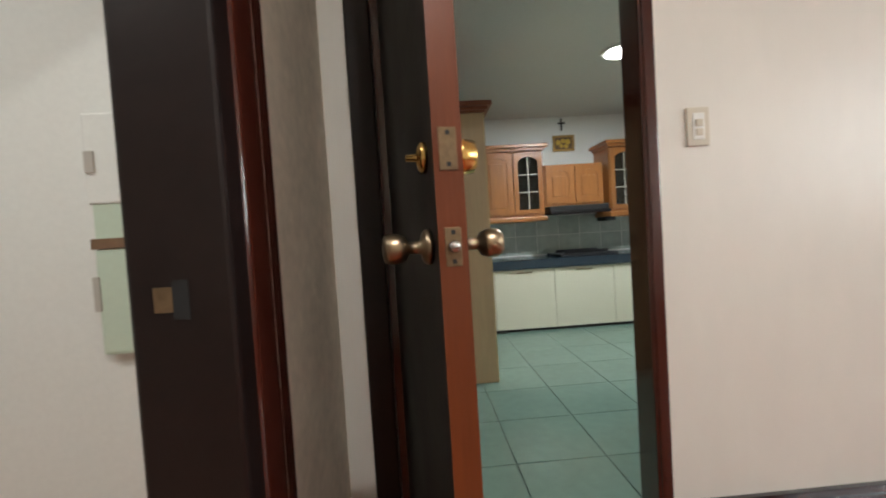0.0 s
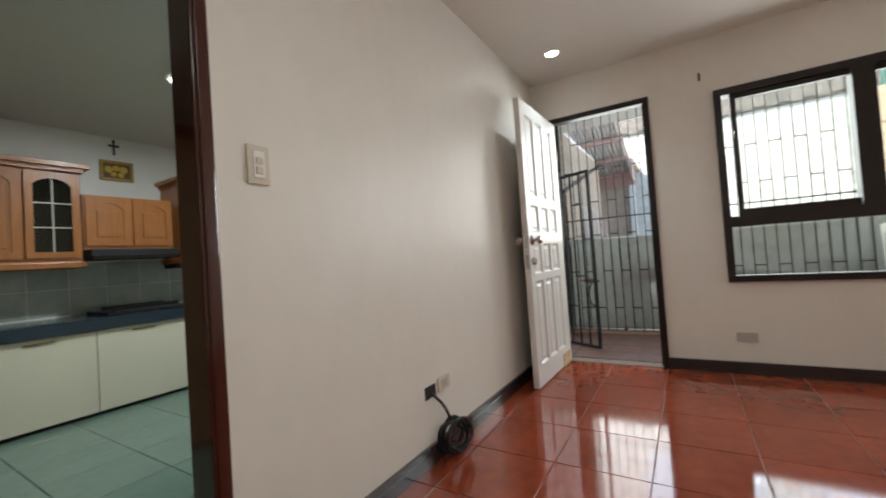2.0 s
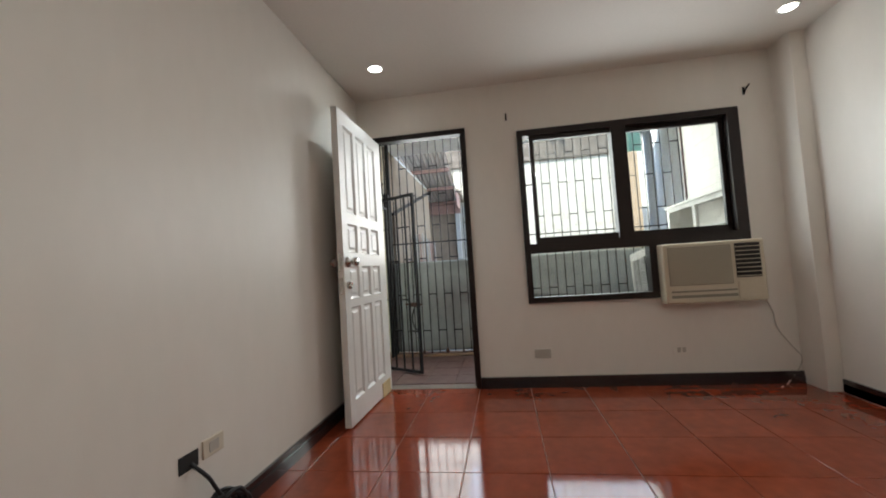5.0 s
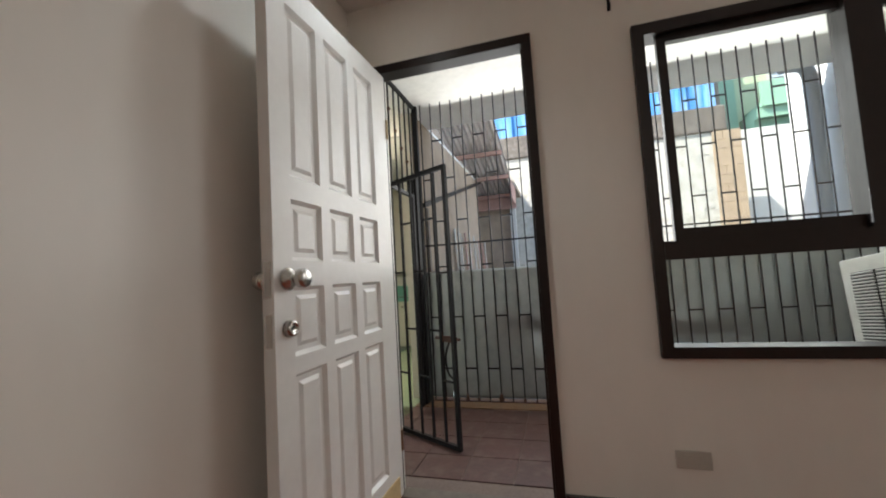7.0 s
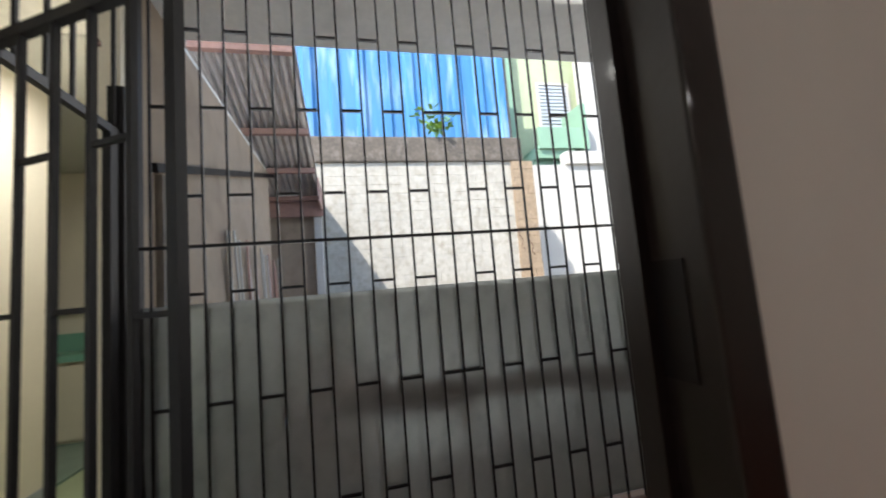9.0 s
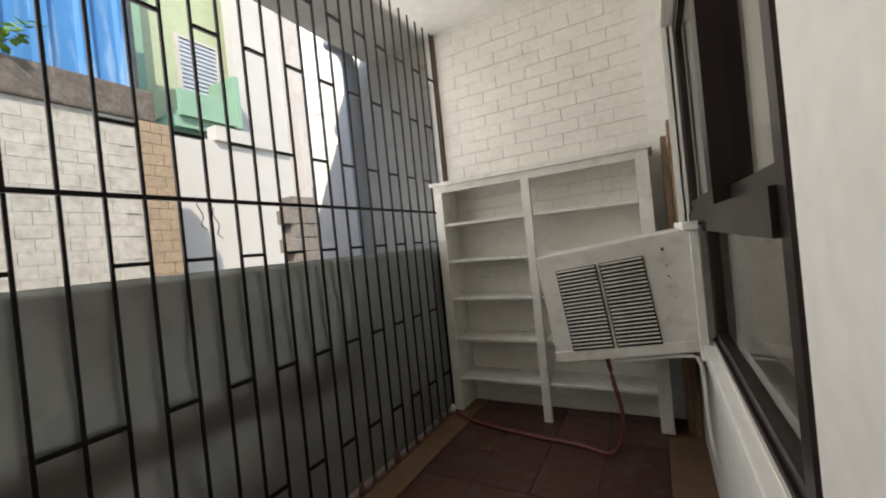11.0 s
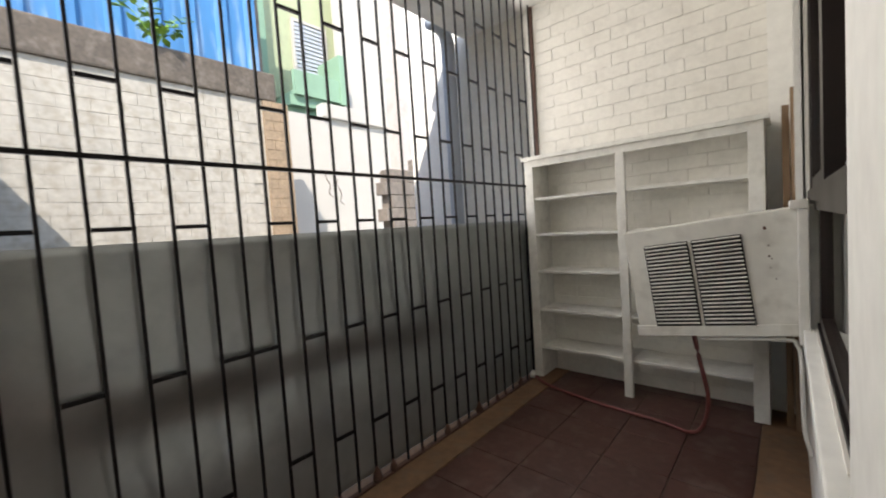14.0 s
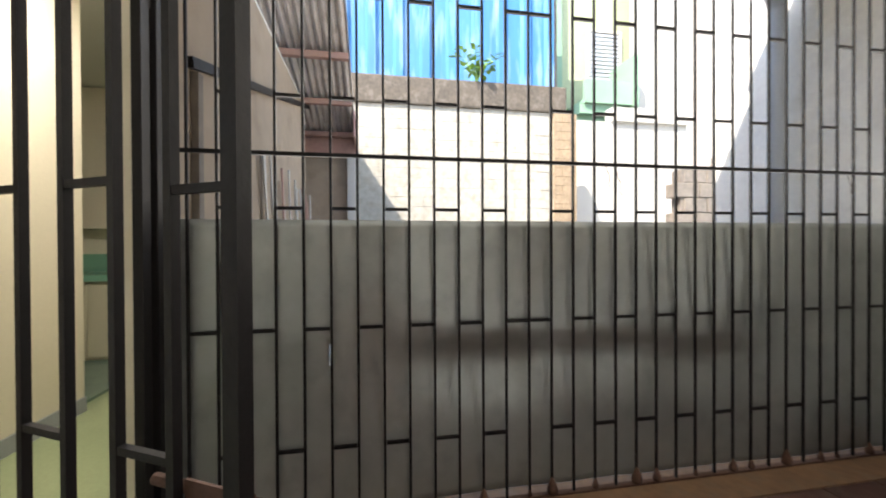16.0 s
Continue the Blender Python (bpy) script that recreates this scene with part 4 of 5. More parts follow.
def wall_unit(x0, x1, z0, z1, doors, label, y=UY, top=True):
    u = thing("wall_cabinet", label, "cabinet", ((x0 + x1) / 2, y, z0), "kitchen wall cabinets")
    part("body", boxes((x0, x1, y, KY - 0.001, z0, z1)), M_OAK, u)
    n = len(doors)
    for i, g in enumerate(doors):
        a, b = x0 + (x1 - x0) * i / n + 0.012, x0 + (x1 - x0) * (i + 1) / n - 0.012
        arch_door(u, a, b, z0 + 0.03, z1 - 0.02, y - 0.002, g)
    if top:
        crown(u, x0, x1, y - 0.02, z1)
        part("light_rail", soft(boxes((x0 - 0.02, x1 + 0.02, y - 0.045, KY - 0.002, z0 - 0.05, z0 - 0.001)), 0.01), M_OAK, u)
    return u


wall_unit(0.72, 1.375, 1.15, 1.84, (False, True), "golden oak wall cabinet with arched panel and leaded glass door")
wall_unit(1.385, 2.02, 1.24, 1.68, (False, False), "golden oak wall cabinet with two arched doors over the hood", top=False)
wall_unit(2.09, 2.75, 1.15, 1.84, (True, False), "golden oak wall cabinet with leaded glass door")
wall_unit(0.02, 0.71, 1.15, 1.84, (False, False), "golden oak wall cabinet with two arched panel doors")
hood = thing("range_hood", "black metal range hood under the wall cabinet", "range hood", (1.7, 4.2, 1.18))
part("body", soft(boxes((1.39, 2.015, 4.12, KY - 0.002, 1.165, 1.239)), 0.01), M_BLACK, hood)
part("lip", soft(boxes((1.39, 2.015, 4.08, 4.12, 1.15, 1.185)), 0.005), M_DARKMATT, hood)
part("vent_box", soft(boxes((2.0, 2.12, 4.2, 4.4, 1.06, 1.10)), 0.01), M_BLACK, hood)

for i in range(5):
    x0 = 0.14 + 0.605 * i - 0.0
    u = thing("base_cabinet", "cream laminate kitchen base cabinet with long slim pull", "cabinet", (x0 + 0.3, 4.2, 0), "kitchen base cabinets")
    part("body", boxes((x0, x0 + 0.603, 3.985, KY - 0.001, 0.05, 0.624)), M_LAMIN, u)
    part("door", soft(boxes((x0 + 0.002, x0 + 0.601, 3.966, 3.984, 0.03, 0.618)), 0.002), M_LAMIN, u)
    part("handle", soft(boxes((x0 + 0.22, x0 + 0.38, 3.955, 3.966, 0.585, 0.597)), 0.002), M_ANTIQ, u, "slim dull metal pull")
    part("toe_kick", boxes((x0, x0 + 0.603, 4.0, 4.02, 0, 0.05)), M_BLACK, u)
solo("worktop", soft(boxes((0.13, 3.09, 3.94, KY - 0.002, 0.625, 0.715)), 0.006), M_NAVY, "dark blue polished kitchen worktop", "worktop")
splash = tagged(new("backsplash"), "pale green glazed wall tiles behind the worktop", "tiles", kind="structure")
cook = thing("cooktop", "black cooktop on the worktop", "cooktop", (1.75, 4.2, 0.716))
part("body", soft(boxes((1.45, 2.05, 4.05, 4.5, 0.716, 0.74)), 0.006), M_BLACK, cook)
part("grate", boxes((1.52, 1.98, 4.12, 4.14, 0.74, 0.77), (1.52, 1.98, 4.38, 4.40, 0.74, 0.77), (1.62, 1.64, 4.12, 4.40, 0.74, 0.77), (1.86, 1.88, 4.12, 4.40, 0.74, 0.77)), M_IRON, cook)

tall = thing("tall_cabinet", "tall beige plywood cabinet with brown crown moulding", "cabinet", (-0.1, 3.0, 0))
part("body", soft(boxes((-0.75, 0.51, 2.72, 3.36, 0, 1.80)), 0.003), M_PANEL, tall)
bm = bmesh.new()
for a, b, z0, z1 in ((0.0, 0.012, 1.80, 1.815), (0.0, 0.025, 1.815, 1.835), (0.0, 0.05, 1.835, 1.865)):
    box(bm, -0.75, 0.51 + b, 2.72 - b, 3.36, z0, z1)
part("crown", bm, M_OAKDARK, tall, "brown crown moulding")
part("edge_strip", boxes((0.505, 0.513, 2.716, 2.735, 0, 1.80)), M_BAREWOOD, tall)

cross = solo("wall_cross", soft(boxes((1.718, 1.734, KY - 0.02, KY - 0.002, 2.12, 2.26), (1.685, 1.767, KY - 0.018, KY - 0.003, 2.195, 2.213)), 0.003), M_DARK, "small dark wooden cross on the kitchen wall", "cross")
picture = thing("wall_picture", "small gilt framed picture of yellow flowers on the kitchen wall", "picture", (1.74, KY, 1.975))
part("frame", soft(boxes((1.615, 1.865, KY - 0.025, KY - 0.002, 1.885, 1.908), (1.615, 1.865, KY - 0.025, KY - 0.002, 2.042, 2.065), (1.615, 1.638, KY - 0.025, KY - 0.002, 1.908, 2.042), (1.842, 1.865, KY - 0.025, KY - 0.002, 1.908, 2.042)), 0.003), M_GILT, picture, "dull gilt frame")
part("canvas", boxes((1.638, 1.842, KY - 0.014, KY - 0.004, 1.908, 2.042)), M_CANVAS, picture, "dark brown painted ground")
for fx, fz, fr in ((1.68, 1.985, 0.030), (1.735, 2.000, 0.026), (1.79, 1.99, 0.032), (1.715, 1.945, 0.022), (1.77, 1.94, 0.024)):
    disc = turned([(fr, 0.0), (fr * 0.9, 0.003), (fr * 0.3, 0.004)], 12)
    bmesh.ops.transform(disc, matrix=pose(fx, KY - 0.0145, fz, 90, 0, 0), verts=disc.verts)
    part("flower", disc, M_FLOWER, picture, "yellow painted flower")

kl = thing("kitchen_ceiling_light", "round white lit ceiling light in the kitchen", "ceiling light", (1.58, 2.95, KZ))
part("ring", turned([(0.13, 0.0), (0.13, 0.02), (0.10, 0.024)]), M_OUTWALL, kl).matrix_basis = pose(1.58, 2.95, KZ - 0.024)
part("diffuser", turned([(0.098, 0.0), (0.098, 0.006)]), M_LAMP, kl).matrix_basis = pose(1.58, 2.95, KZ - 0.03)

# ---- living room small things ----
def downlight(x, y):
    d = thing("downlight", "small round lit downlight in the ceiling", "ceiling light", (x, y, CZ), "living room downlights")
    ring = bmesh.new()
    n = 28
    prof = [(0.062, 0.0), (0.062, -0.006), (0.05, -0.008), (0.046, 0.0)]
    rings = [[ring.verts.new((x + r * math.cos(2 * math.pi * i / n), y + r * math.sin(2 * math.pi * i / n), CZ + z)) for i in range(n)] for r, z in prof]
    for a, b in zip(rings, rings[1:]):
        for i in range(n):
            ring.faces.new((a[i], a[(i + 1) % n], b[(i + 1) % n], b[i]))
    part("trim_ring", ring, M_OUTWALL, d, smooth=True)
    lens = turned([(0.045, 0.0), (0.045, 0.003)])
    bmesh.ops.transform(lens, matrix=Matrix.Translation((x, y, CZ - 0.004)), verts=lens.verts)
    part("lens", lens, M_LAMP, d, "glowing lens")


downlight(3.24, 0.99)
downlight(3.21, -1.72)
# Added fixture for the unseen third lamp; the other two are real.
downlight(0.40, -0.45)

sw = thing("light_switch", "ivory plastic light switch plate with two rockers", "switch", (0.955, YL, 1.30))
part("plate", soft(boxes((0.917, 0.992, YL - 0.010, YL - 0.0005, 1.243, 1.365)), 0.003), M_PLATE, sw)
part("insert", soft(boxes((0.935, 0.974, YL - 0.013, YL - 0.009, 1.262, 1.346)), 0.002), M_OUTWALL, sw)
for z in (1.285, 1.315):
    part("rocker", soft(boxes((0.943, 0.966, YL - 0.017, YL - 0.012, z - 0.011, z + 0.011)), 0.002), M_PLATE, sw)


def outlet(x0, x1, y0, y1, z0, z1, mat, axis):
    o = thing("wall_outlet", "flat grey plastic outlet plate on the wall", "outlet", (x0, y0, z0), "wall outlets")
    part("plate", soft(boxes((x0, x1, y0, y1, z0, z1)), 0.003), mat, o)
    if axis == "x":
        part("socket", boxes((x0 - 0.002, x0 + 0.001, y0 + 0.03, y0 + 0.055, z0 + 0.015, z1 - 0.015), (x0 - 0.002, x0 + 0.001, y1 - 0.055, y1 - 0.03, z0 + 0.015, z1 - 0.015)), M_GREYPLATE, o)
    else:
        part("socket", boxes((x0 + 0.03, x0 + 0.055, y0 - 0.002, y0 + 0.001, z0 + 0.015, z1 - 0.015), (x1 - 0.055, x1 - 0.03, y0 - 0.002, y0 + 0.001, z0 + 0.015, z1 - 0.015)), M_GREYPLATE, o)
    return o


outlet(XW - 0.009, XW - 0.0005, -0.163, -0.037, 0.226, 0.296, M_GREYPLATE, "x")
outlet(XW - 0.006, XW - 0.0005, -1.18, -1.06, 0.225, 0.292, M_WALL, "x")
outlet(1.875, 1.985, YL - 0.009, YL - 0.0005, 0.305, 0.375, M_PLATE, "y")
box_hole = thing("open_outlet_box", "open black utility box in the wall with a cable", "outlet", (1.80, YL, 0.32))
part("box", boxes((1.765, 1.855, YL - 0.004, YL - 0.0005, 0.30, 0.36)), M_BLACK, box_hole)
coil = []
for i in range(60):
    a = i * 0.62
    r = 0.075 + 0.010 * math.sin(i * 1.7)
    coil.append((1.90 + r * math.cos(a) * 1.0, YL - 0.075 + 0.028 * math.sin(i * 0.37) - 0.02 * math.cos(a), 0.098 + r * math.sin(a)))
cable = solo("cable_coil", pipe([(1.815, YL - 0.006, 0.32), (1.845, YL - 0.05, 0.26), (1.89, YL - 0.07, 0.17)] + coil, 0.0075, 7), M_RUBBER, "coil of black cable hanging from an open wall box", "cable", smooth=True)

hook = thing("wall_hook", "small dark metal hook on the wall", "hook", (XW, 0.055, 2.19), "curtain hooks")
part("plate", soft(boxes((XW - 0.006, XW - 0.0005, 0.048, 0.062, 2.165, 2.225)), 0.002), M_DARKMATT, hook)
part("stem", rod(bmesh.new(), (XW - 0.03, 0.055, 2.18), (XW - 0.003, 0.055, 2.18), 0.004), M_DARKMATT, hook)
hook2 = thing("wall_hook", "bent dark metal curtain bracket on the wall", "hook", (XW, -1.73, 2.2), "curtain hooks")
part("plate", soft(boxes((XW - 0.006, XW - 0.0005, -1.735, -1.72, 2.15, 2.21)), 0.002), M_DARKMATT, hook2)
part("arm", pipe([(XW - 0.004, -1.727, 2.16), (XW - 0.025, -1.735, 2.19), (XW - 0.04, -1.75, 2.215)], 0.006), M_DARKMATT, hook2)
cord = [(XW - 0.03, -1.70, 0.63), (XW - 0.012, -1.76, 0.52), (XW - 0.006, -1.78, 0.40), (XW - 0.006, -1.86, 0.27), (XW - 0.006, -1.92, 0.16), (XW - 0.03, -1.80, 0.006), (XW - 0.12, -1.70, 0.006)]
solo("power_cord", pipe(cord, 0.004, 6), M_GREYPLATE, "thin grey air conditioner cord hanging on the wall", "cord", smooth=True)

# ---- utility room ----
for i in range(2):
    y0 = 2.70 + 0.62 * i
    u = thing("utility_cabinet", "cream utility base cabinet with a green tiled top", "cabinet", (8.0, y0 + 0.3, 0), "utility base cabinets")
    part("body", boxes((7.80, 8.318, y0, y0 + 0.615, PF + 0.021, 0.69)), M_LAMIN, u)
    part("door", soft(boxes((7.78, 7.80, y0 + 0.004, y0 + 0.611, PF + 0.05, 0.66)), 0.002), M_LAMIN, u)
    part("handle", soft(boxes((7.765, 7.78, y0 + 0.05, y0 + 0.09, 0.60, 0.62)), 0.003), M_ANTIQ, u)
solo("tiled_counter", soft(boxes((7.76, 8.318, 2.70, 3.94, 0.692, 0.75)), 0.004), M_UTILE, "mint green tiled counter top", "counter")
solo("tiled_splashback", boxes((8.30, 8.318, 2.70, 3.94, 0.752, 0.93)), M_UTILE, "mint green tiled splashback", "tiles")
solo("shelf_ledge", boxes((8.16, 8.318, 2.70, 3.94, 1.18, 1.22)), M_UWALL, "cream ledge on the utility wall", "ledge")

# ---- yard and neighbours ----
solo("downspout", pipe([(5.98, -1.62, 2.68), (5.98, -1.70, 2.68), (5.98, -1.78, 2.66), (5.98, -1.82, 2.58), (5.98, -1.825, 2.4), (5.98, -1.82, 1.2), (5.98, -1.82, -0.3)], 0.055, 14), M_PVC, "grey plastic downspout pipe on the block wall", "pipe", smooth=True)

BX = 12.0
back = tagged(new("boundary_wall"), "tall boundary wall of peeling white painted blocks with concrete coping", "wall", kind="structure")
part("core", boxes((BX, BX + 0.2, -3.14, 3.6, -0.3, 3.92)), M_BRICKW, back)
part("coping", soft(boxes((BX - 0.06, BX + 0.26, -3.45, 3.6, 3.92, 4.50)), 0.04), M_COPING, back, "stained grey concrete coping beam")
part("pillar", soft(boxes((BX - 0.05, BX + 0.25, -3.68, -3.14, -0.3, 3.92)), 0.02), M_TAN, back, "bare brown pillar")
pb = bmesh.new()
for r in range(21):
    cut = -3.14 - (0.36 if r % 2 else 0.19)
    for ya, yb in ((-3.14, cut), (cut, -3.68)):
        box(pb, BX - 0.062 - 0.004 * (r % 3), BX - 0.049, yb + 0.006, ya - 0.006, -0.28 + 0.20 * r, -0.09 + 0.20 * r)
tagged(part("pillar_block", pb, M_TAN, back), kind="stuff")
rb = random.Random(4)
bk = bmesh.new()
bw, bh = 0.40, 0.20
for r in range(23):
    for c in range(18):
        y0 = 3.55 - c * bw - (bw / 2 if r % 2 else 0)
        z0 = -0.28 + r * bh - 0.10
        if y0 - bw < -3.14 or z0 + bh > 3.94 or z0 < -0.3:
            continue
        dx = rb.uniform(-0.008, 0.008)
        box(bk, BX - 0.013 + dx * 0.5, BX + 0.001, y0 - bw + rb.uniform(0.002, 0.006), y0 - 0.002, z0 + rb.uniform(0.001, 0.005), z0 + bh - 0.002)
tagged(part("block", bk, M_BRICKW, back), kind="stuff")

cont = thing("blue_metal_wall", "blue painted ribbed metal cladding above the boundary wall", "cladding", (13, 0, 3.9))
rib = bmesh.new()
prof = []
y = 1.9
while y > -3.6:
    prof += [(13.0, y), (13.0, y - 0.34), (12.92, y - 0.40), (12.92, y - 0.56)]
    y -= 0.62
low = [rib.verts.new((x, yy, 4.0)) for x, yy in prof]
high = [rib.verts.new((x, yy, 9.0)) for x, yy in prof]
for i in range(len(prof) - 1):
    rib.faces.new((low[i], low[i + 1], high[i + 1], high[i]))
clad = part("cladding", rib, M_BLUE, cont)
sol2 = clad.modifiers.new("thick", "SOLIDIFY")
sol2.thickness = 0.01
part("frame", boxes((13.02, 13.4, -3.75, 1.95, 4.0, 9.0)), M_CONC, cont)

plant = thing("wall_plant", "small green plant growing on the coping", "plant", (12.0, -1.4, 4.48))
rp = random.Random(9)
for k in range(11):
    a = rp.uniform(0, 6.28)
    l = rp.uniform(0.4, 0.95)
    tipx, tipy = math.cos(a) * l * 0.5, math.sin(a) * l * 0.8
    part("stem", pipe([(12.0, -1.4, 4.48), (12.0 + tipx * 0.5, -1.4 + tipy * 0.5, 4.48 + l * 0.7), (12.0 + tipx, -1.4 + tipy, 4.48 + l * 0.8)], 0.008, 5), M_LEAF, plant)
    lf = bmesh.new()
    for q in range(9):
        t = 0.35 + 0.65 * q / 8
        c = Vector((12.0 + tipx * t, -1.4 + tipy * t, 4.48 + l * 0.85 * t + 0.03))
        s = Vector((rp.uniform(-1, 1), rp.uniform(-1, 1), rp.uniform(-0.4, 0.8))).normalized() * rp.uniform(0.12, 0.24)
        w = s.cross(Vector((0, 0.3, 1))).normalized() * 0.055
        v = [lf.verts.new(c), lf.verts.new(c + s * 0.5 + w), lf.verts.new(c + s), lf.verts.new(c + s * 0.5 - w)]
        lf.faces.new(v)
    part("leaves", lf, M_LEAF, plant)

# neighbour with the corrugated awning
nb = thing("neighbour_house", "beige stucco neighbour house with stepped corrugated awnings", "house", (9.5, 2.5, -0.3))
# The fourth box is an unseen eave, added to shade the boundary wall.
part("wall", boxes((6.4, 8.44, 2.05, 2.30, 2.662, 4.8), (8.44, 9.95, 2.05, 2.30, -0.3, 4.8), (9.95, 13.4, 2.05, 2.30, -0.3, 3.0), (10.5, 12.0, 1.15, 2.05, 2.93, 3.03)), M_STUCCO, nb, "stained beige stucco wall with an added eave slab that casts shade")
part("end_wall", boxes((9.36, 9.60, 1.10, 2.05, -0.3, 2.75)), M_STUCCO, nb)
part("ledge", boxes((8.5, 9.35, 1.93, 2.05, 2.33, 2.40)), M_DARKMATT, nb, "dark wooden ledge")
part("pipe", boxes((8.6, 8.68, 1.99, 2.05, 1.2, 2.3)), M_CONC, nb)
part("pipe", boxes((9.0, 9.06, 1.99, 2.05, 1.4, 2.3)), M_CONC, nb)
AW = [(6.45, 3.30), (9.2, 2.50)]
def aw_z(x):
    return AW[0][1] + (AW[1][1] - AW[0][1]) * (x - AW[0][0]) / (AW[1][0] - AW[0][0])
aw = bmesh.new()
n = 66
lo, hi = [], []
for i in range(n + 1):
    y = 1.04 + 0.80 * i / n
    h = 0.020 * math.sin(i * 2 * math.pi / 6)
    lo.append(aw.verts.new((AW[0][0], y, AW[0][1] + h)))
    hi.append(aw.verts.new((AW[1][0], y, AW[1][1] + h)))
for i in range(n):
    aw.faces.new((lo[i], lo[i + 1], hi[i + 1], hi[i]))
awning = part("awning", aw, M_CORR, nb, "corrugated metal awning")
s3 = awning.modifiers.new("thick", "SOLIDIFY")
s3.thickness = 0.004
for x in (6.75, 7.75, 8.45, 9.1):
    part("purlin", boxes((x, x + 0.06, 1.05, 1.84, aw_z(x + 0.06) - 0.085, aw_z(x + 0.06) - 0.025)), M_FASCIA, awning, "faded red wooden purlin")
part("fascia", boxes((9.2, 9.23, 1.02, 1.84, 2.22, 2.53)), M_FASCIA, awning, "faded red fascia board")
part("fascia", boxes((8.6, 9.2, 1.022, 1.04, 2.30, 2.60)), M_FASCIA, awning)
part("post", boxes((9.24, 9.34, 1.05, 1.15, -0.3, 2.5)), M_FARWHITE, nb, "pale awning post")

pile = [(6.85 + 0.14 * i, 1.565 - 0.012 * (i % 3), 1.60 - 0.006 * i + 0.025 * ((i * 7) % 3)) for i in range(17)]
for x, y, z in pile:
    bm = boxes((0, 0.035, -0.012, 0, 0, z + 0.34))
    bmesh.ops.transform(bm, matrix=pose(x, y, -0.3, 0, -6 - 2.2 * (int(x * 100) % 5), 0), verts=bm.verts)
    solo("leaning_slat", bm, M_FASCIA if int(x * 100) % 3 == 0 else M_FARWHITE, "old painted slat leaning on the neighbour wall", "slat", "slats leaning on the wall")

# green and yellow house beyond
gh = thing("green_house", "pale yellow and mint green house behind the boundary wall", "house", (16, -5.5, -0.3))
part("wall", boxes((15.0, 15.3, -7.6, -3.9, -0.3, 9.5)), M_YELLOW, gh, "pale yellow wall")
part("corner_pier", boxes((14.7, 15.0, -4.75, -4.35, -0.3, 9.5)), M_GREEN, gh, "mint green pier")
balcony = part("balcony", boxes((13.85, 15.0, -6.45, -5.0, 4.95, 5.08), (13.85, 13.97, -6.45, -5.0, 5.08, 5.60)), M_GREEN, gh, "mint green balcony")
part("end_pier", soft(boxes((13.80, 15.0, -6.62, -6.45, 4.90, 6.35)), 0.01), M_GREEN, balcony)
part("corbel", boxes((13.95, 15.0, -6.2, -4.9, 4.68, 4.95)), M_GREEN, balcony)
part("corbel", boxes((14.15, 15.0, -5.85, -4.9, 4.36, 4.68)), M_GREEN, balcony)
part("corbel", boxes((14.4, 15.0, -5.5, -4.9, 4.05, 4.36)), M_GREEN, balcony)
gw = part("window", boxes((14.90, 15.0, -5.75, -5.67, 5.7, 7.6), (14.90, 15.0, -6.85, -6.77, 5.7, 7.6), (14.90, 15.0, -6.77, -5.75, 7.52, 7.6), (14.90, 15.0, -6.77, -5.75, 5.7, 5.78)), M_FARWHITE, gh, "white framed louvred window")
for k in range(14):
    part("slat", boxes((14.92, 14.95, -6.77, -5.75, 5.82 + 0.122 * k, 5.90 + 0.122 * k)), M_PVC, gw)
wh = thing("white_house", "sunlit white plastered house", "house", (15, -8, -0.3))
part("wall", boxes((14.3, 14.6, -15.0, -6.9, -0.3, 9.5)), M_FARWHITE, wh)
part("low_wall", boxes((13.3, 13.5, -15.0, -3.72, -0.3, 4.25)), M_FARWHITE, wh, "low white wall")
part("ledge", soft(boxes((13.2, 13.55, -15.0, -5.4, 4.25, 4.62)), 0.02), M_FARWHITE, wh, "weathered beige ledge")
st = thing("ruined_wall_stub", "broken bare block wall stub in the yard", "wall", (8.3, -3.4, -0.3))
part("core", boxes((8.22, 8.38, -3.98, -3.06, -0.3, 1.95)), M_CONC, st)
rs = random.Random(2)
for r in range(13):
    for c in range(3):
        y0 = -2.98 - 0.34 * c - (0.12 if r % 2 else 0)
        if r > 11 and c < 2:
            continue
        part("block", soft(boxes((8.2 + rs.uniform(-0.01, 0.01), 8.4, y0 - 0.33, y0, -0.3 + 0.19 * r, -0.3 + 0.19 * r + 0.182)), 0.008, 1), M_CONC, st)
# Slab added in place of the white wall's shaded part, shade in its colour.
pw = thing("shaded_wall_slab", "dusty pink slab standing in for the shaded part of a white wall", "house", (9.5, -5.2, -0.3))
part("wall", boxes((9.2, 9.5, -6.5, -4.3, -0.3, 7.5)), M_SHADEWALL, pw)
part("coping", soft(boxes((9.15, 9.55, -6.5, -4.28, 7.5, 7.58)), 0.01), M_CONC, pw)
part("pipe", rod(bmesh.new(), (9.17, -4.9, -0.3), (9.17, -4.9, 7.5), 0.03), M_PVC, pw)

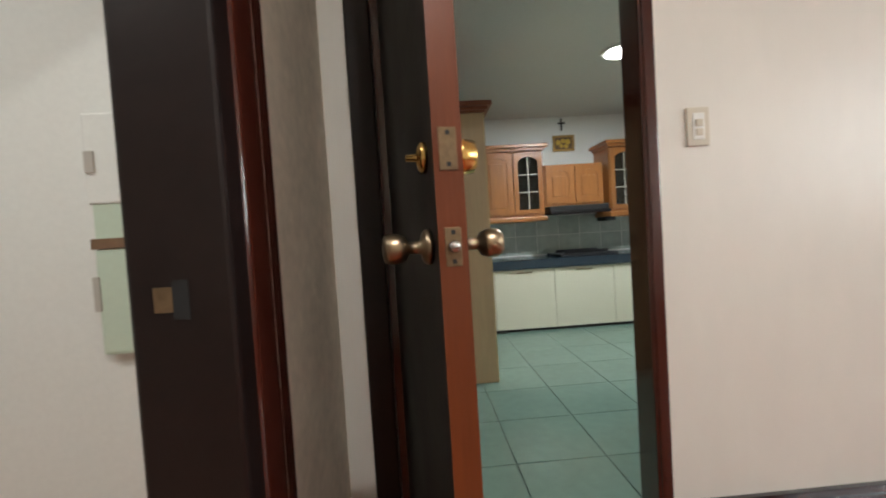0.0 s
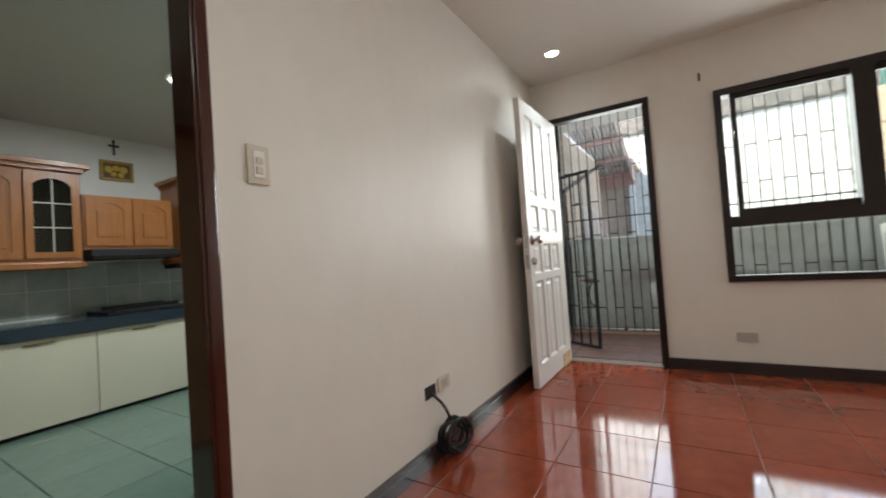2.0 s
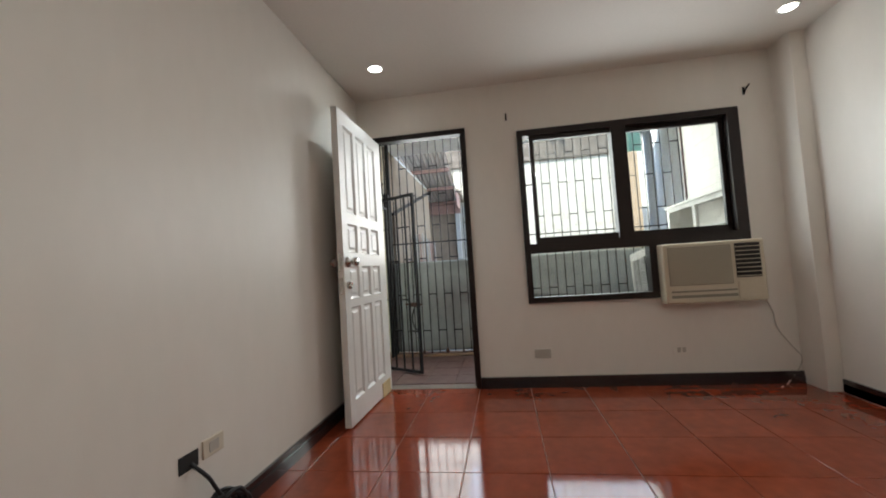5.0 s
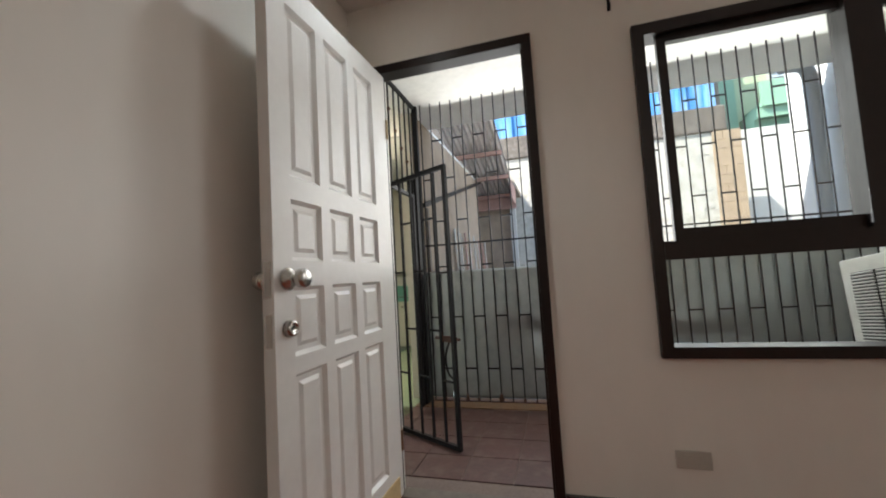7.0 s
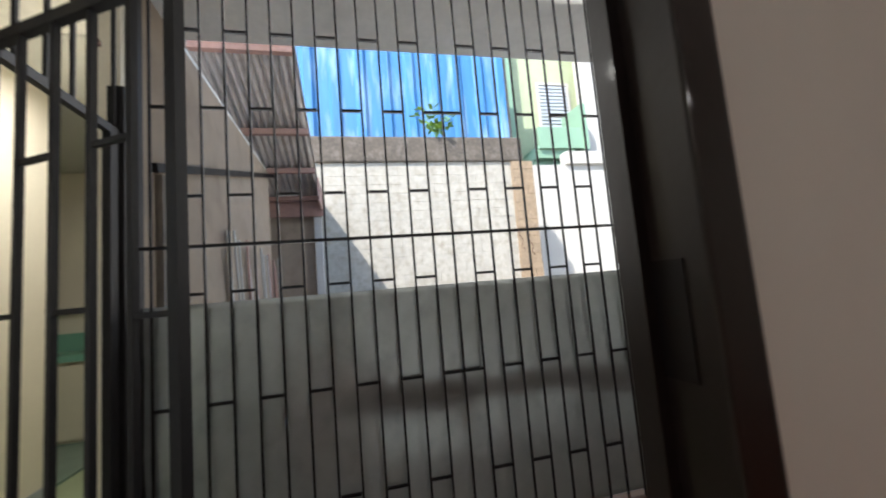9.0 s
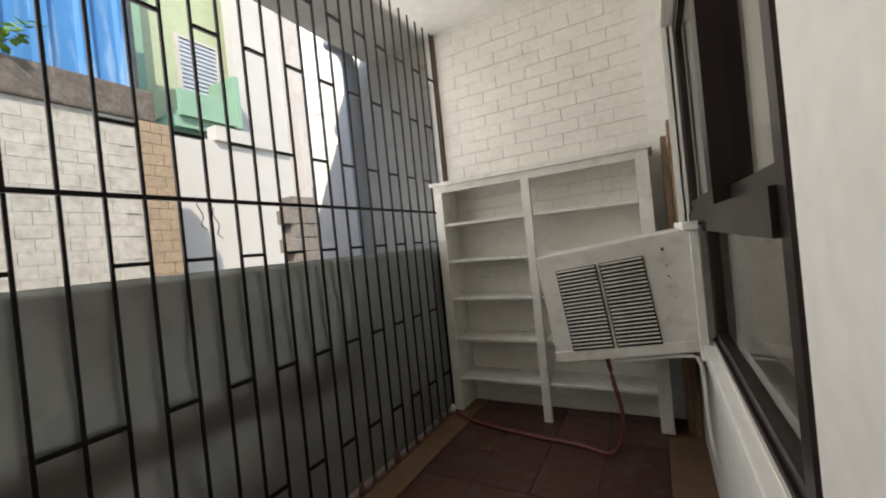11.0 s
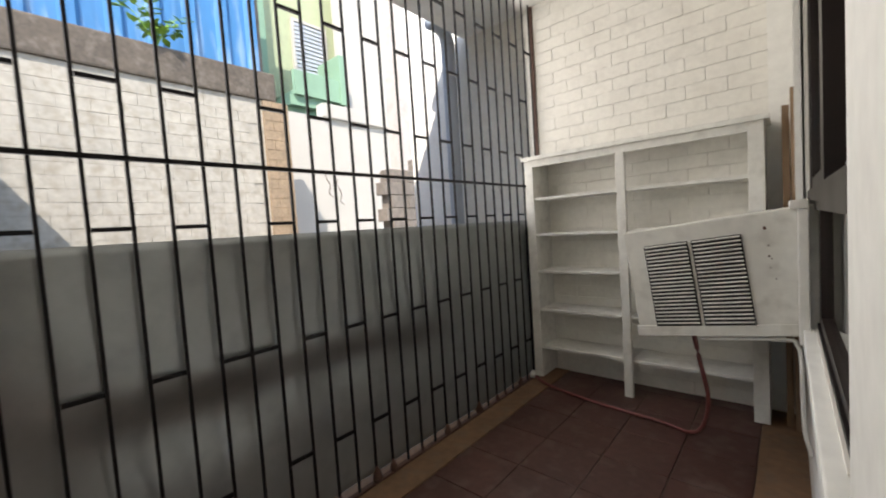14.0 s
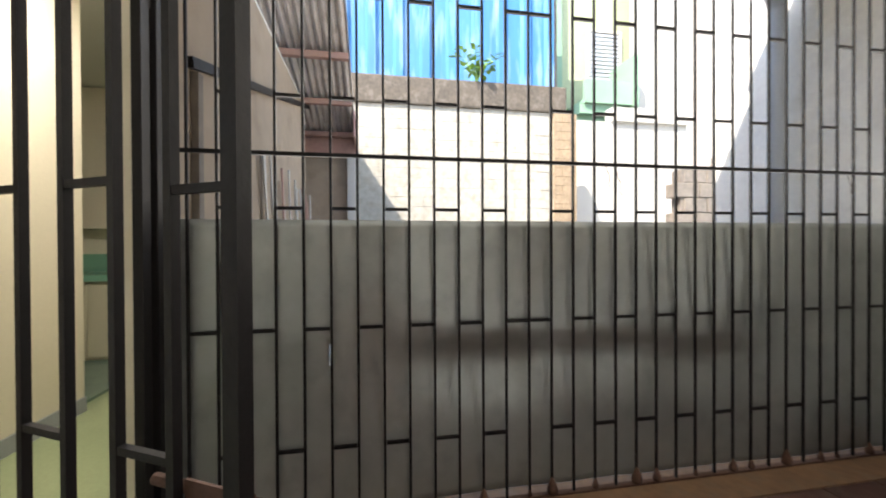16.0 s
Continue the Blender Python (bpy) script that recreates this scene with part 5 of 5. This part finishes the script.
# ---- tiles and blocks ----
cells = []
for i in range(-6, 10):
    for j in range(-7, 3):
        x, y = 3.22 - 0.40 * i + 0.2 - 0.001, 0.813 + 0.40 * j + 0.2
        if x - 0.2 < XB - 1.0 or x + 0.2 > XW or y - 0.2 < YR - 0.15 or y + 0.2 > YL + 0.1:
            continue
        cells.append(pose(x, y, 0.0, 0, 0, 90 * ((i * 3 + j) % 4)))
pieces("tile", cells, M_RED, floor, 0.40, 0.40, 0.008, 0.005, 0.0012)
pieces("cut_tile", [pose(3.219 + 0.2 - 0.40 * i, 1.213 + 0.078, 0) for i in range(0, 11)], M_RED, floor, 0.40, 0.157, 0.008, 0.005, 0.0012)
pieces("cut_tile", [pose(3.619 + 0.064, 0.813 - 0.2 + 0.40 * j, 0) for j in range(-6, 3)], M_RED, floor, 0.13, 0.40, 0.008, 0.005, 0.0012)
cells = []
for i in range(11):
    for j in range(8):
        x, y = -1.2 + 0.2 + 0.4 * i, YL + 0.03 + 0.2 + 0.4 * j
        cells.append(pose(x, y, 0.0))
pieces("tile", cells, M_KTILE, kfloor, 0.40, 0.40, 0.006, 0.005, 0.001)
cells = []
for i in range(4):
    for j in range(-3, 10):
        cells.append(pose(4.01 + 0.277 * (i + 0.5), -1.005 + 0.277 * (j + 0.5), PF, 0, 0, 90 * ((i + 2 * j) % 4)))
pieces("tile", cells, M_PORCHT, pfloor, 0.277, 0.277, 0.008, 0.005, 0.0015)
pieces("cut_tile", [pose(4.01 + 0.277 * (i + 0.5), -1.893, PF) for i in range(4)], M_PORCHT, pfloor, 0.277, 0.114, 0.008, 0.005, 0.0015)
cells = []
for i in range(12):
    for j in range(2):
        cells.append(pose(0.13 + 0.125 + 0.25 * i, KY - 0.001, 0.72 + 0.11 + 0.215 * j, 90, 0, 0))
pieces("tile", cells, M_SPLASH, splash, 0.25, 0.215, 0.006, 0.004, 0.001)
near, far = [], bmesh.new()
CW, CH = 0.20, 0.0795
for r in range(int((5.0 - PF) / CH)):
    z = PF + CH * (r + 0.5)
    for c in range(15):
        x = XO + 0.10 + CW * c + (0.0 if r % 2 else -0.10)
        if x + 0.10 > 6.6 or x - 0.10 < XO - 0.11:
            continue
        y = PY - 0.002 + 0.0012 * math.sin(r * 3.3 + c * 5.1)
        if x < 5.4 and z < 2.65:
            near.append(pose(x, y, z, -90, 0, 180))
        else:
            box(far, x - 0.099, x + 0.099, PY - 0.02, y, z - 0.039, z + 0.039)
pieces("block", near, M_BLOCK, endwall, CW, CH, 0.02, 0.0015, 0.0010)
tagged(part("far_blocks", far, M_BLOCK, endwall), kind="stuff")
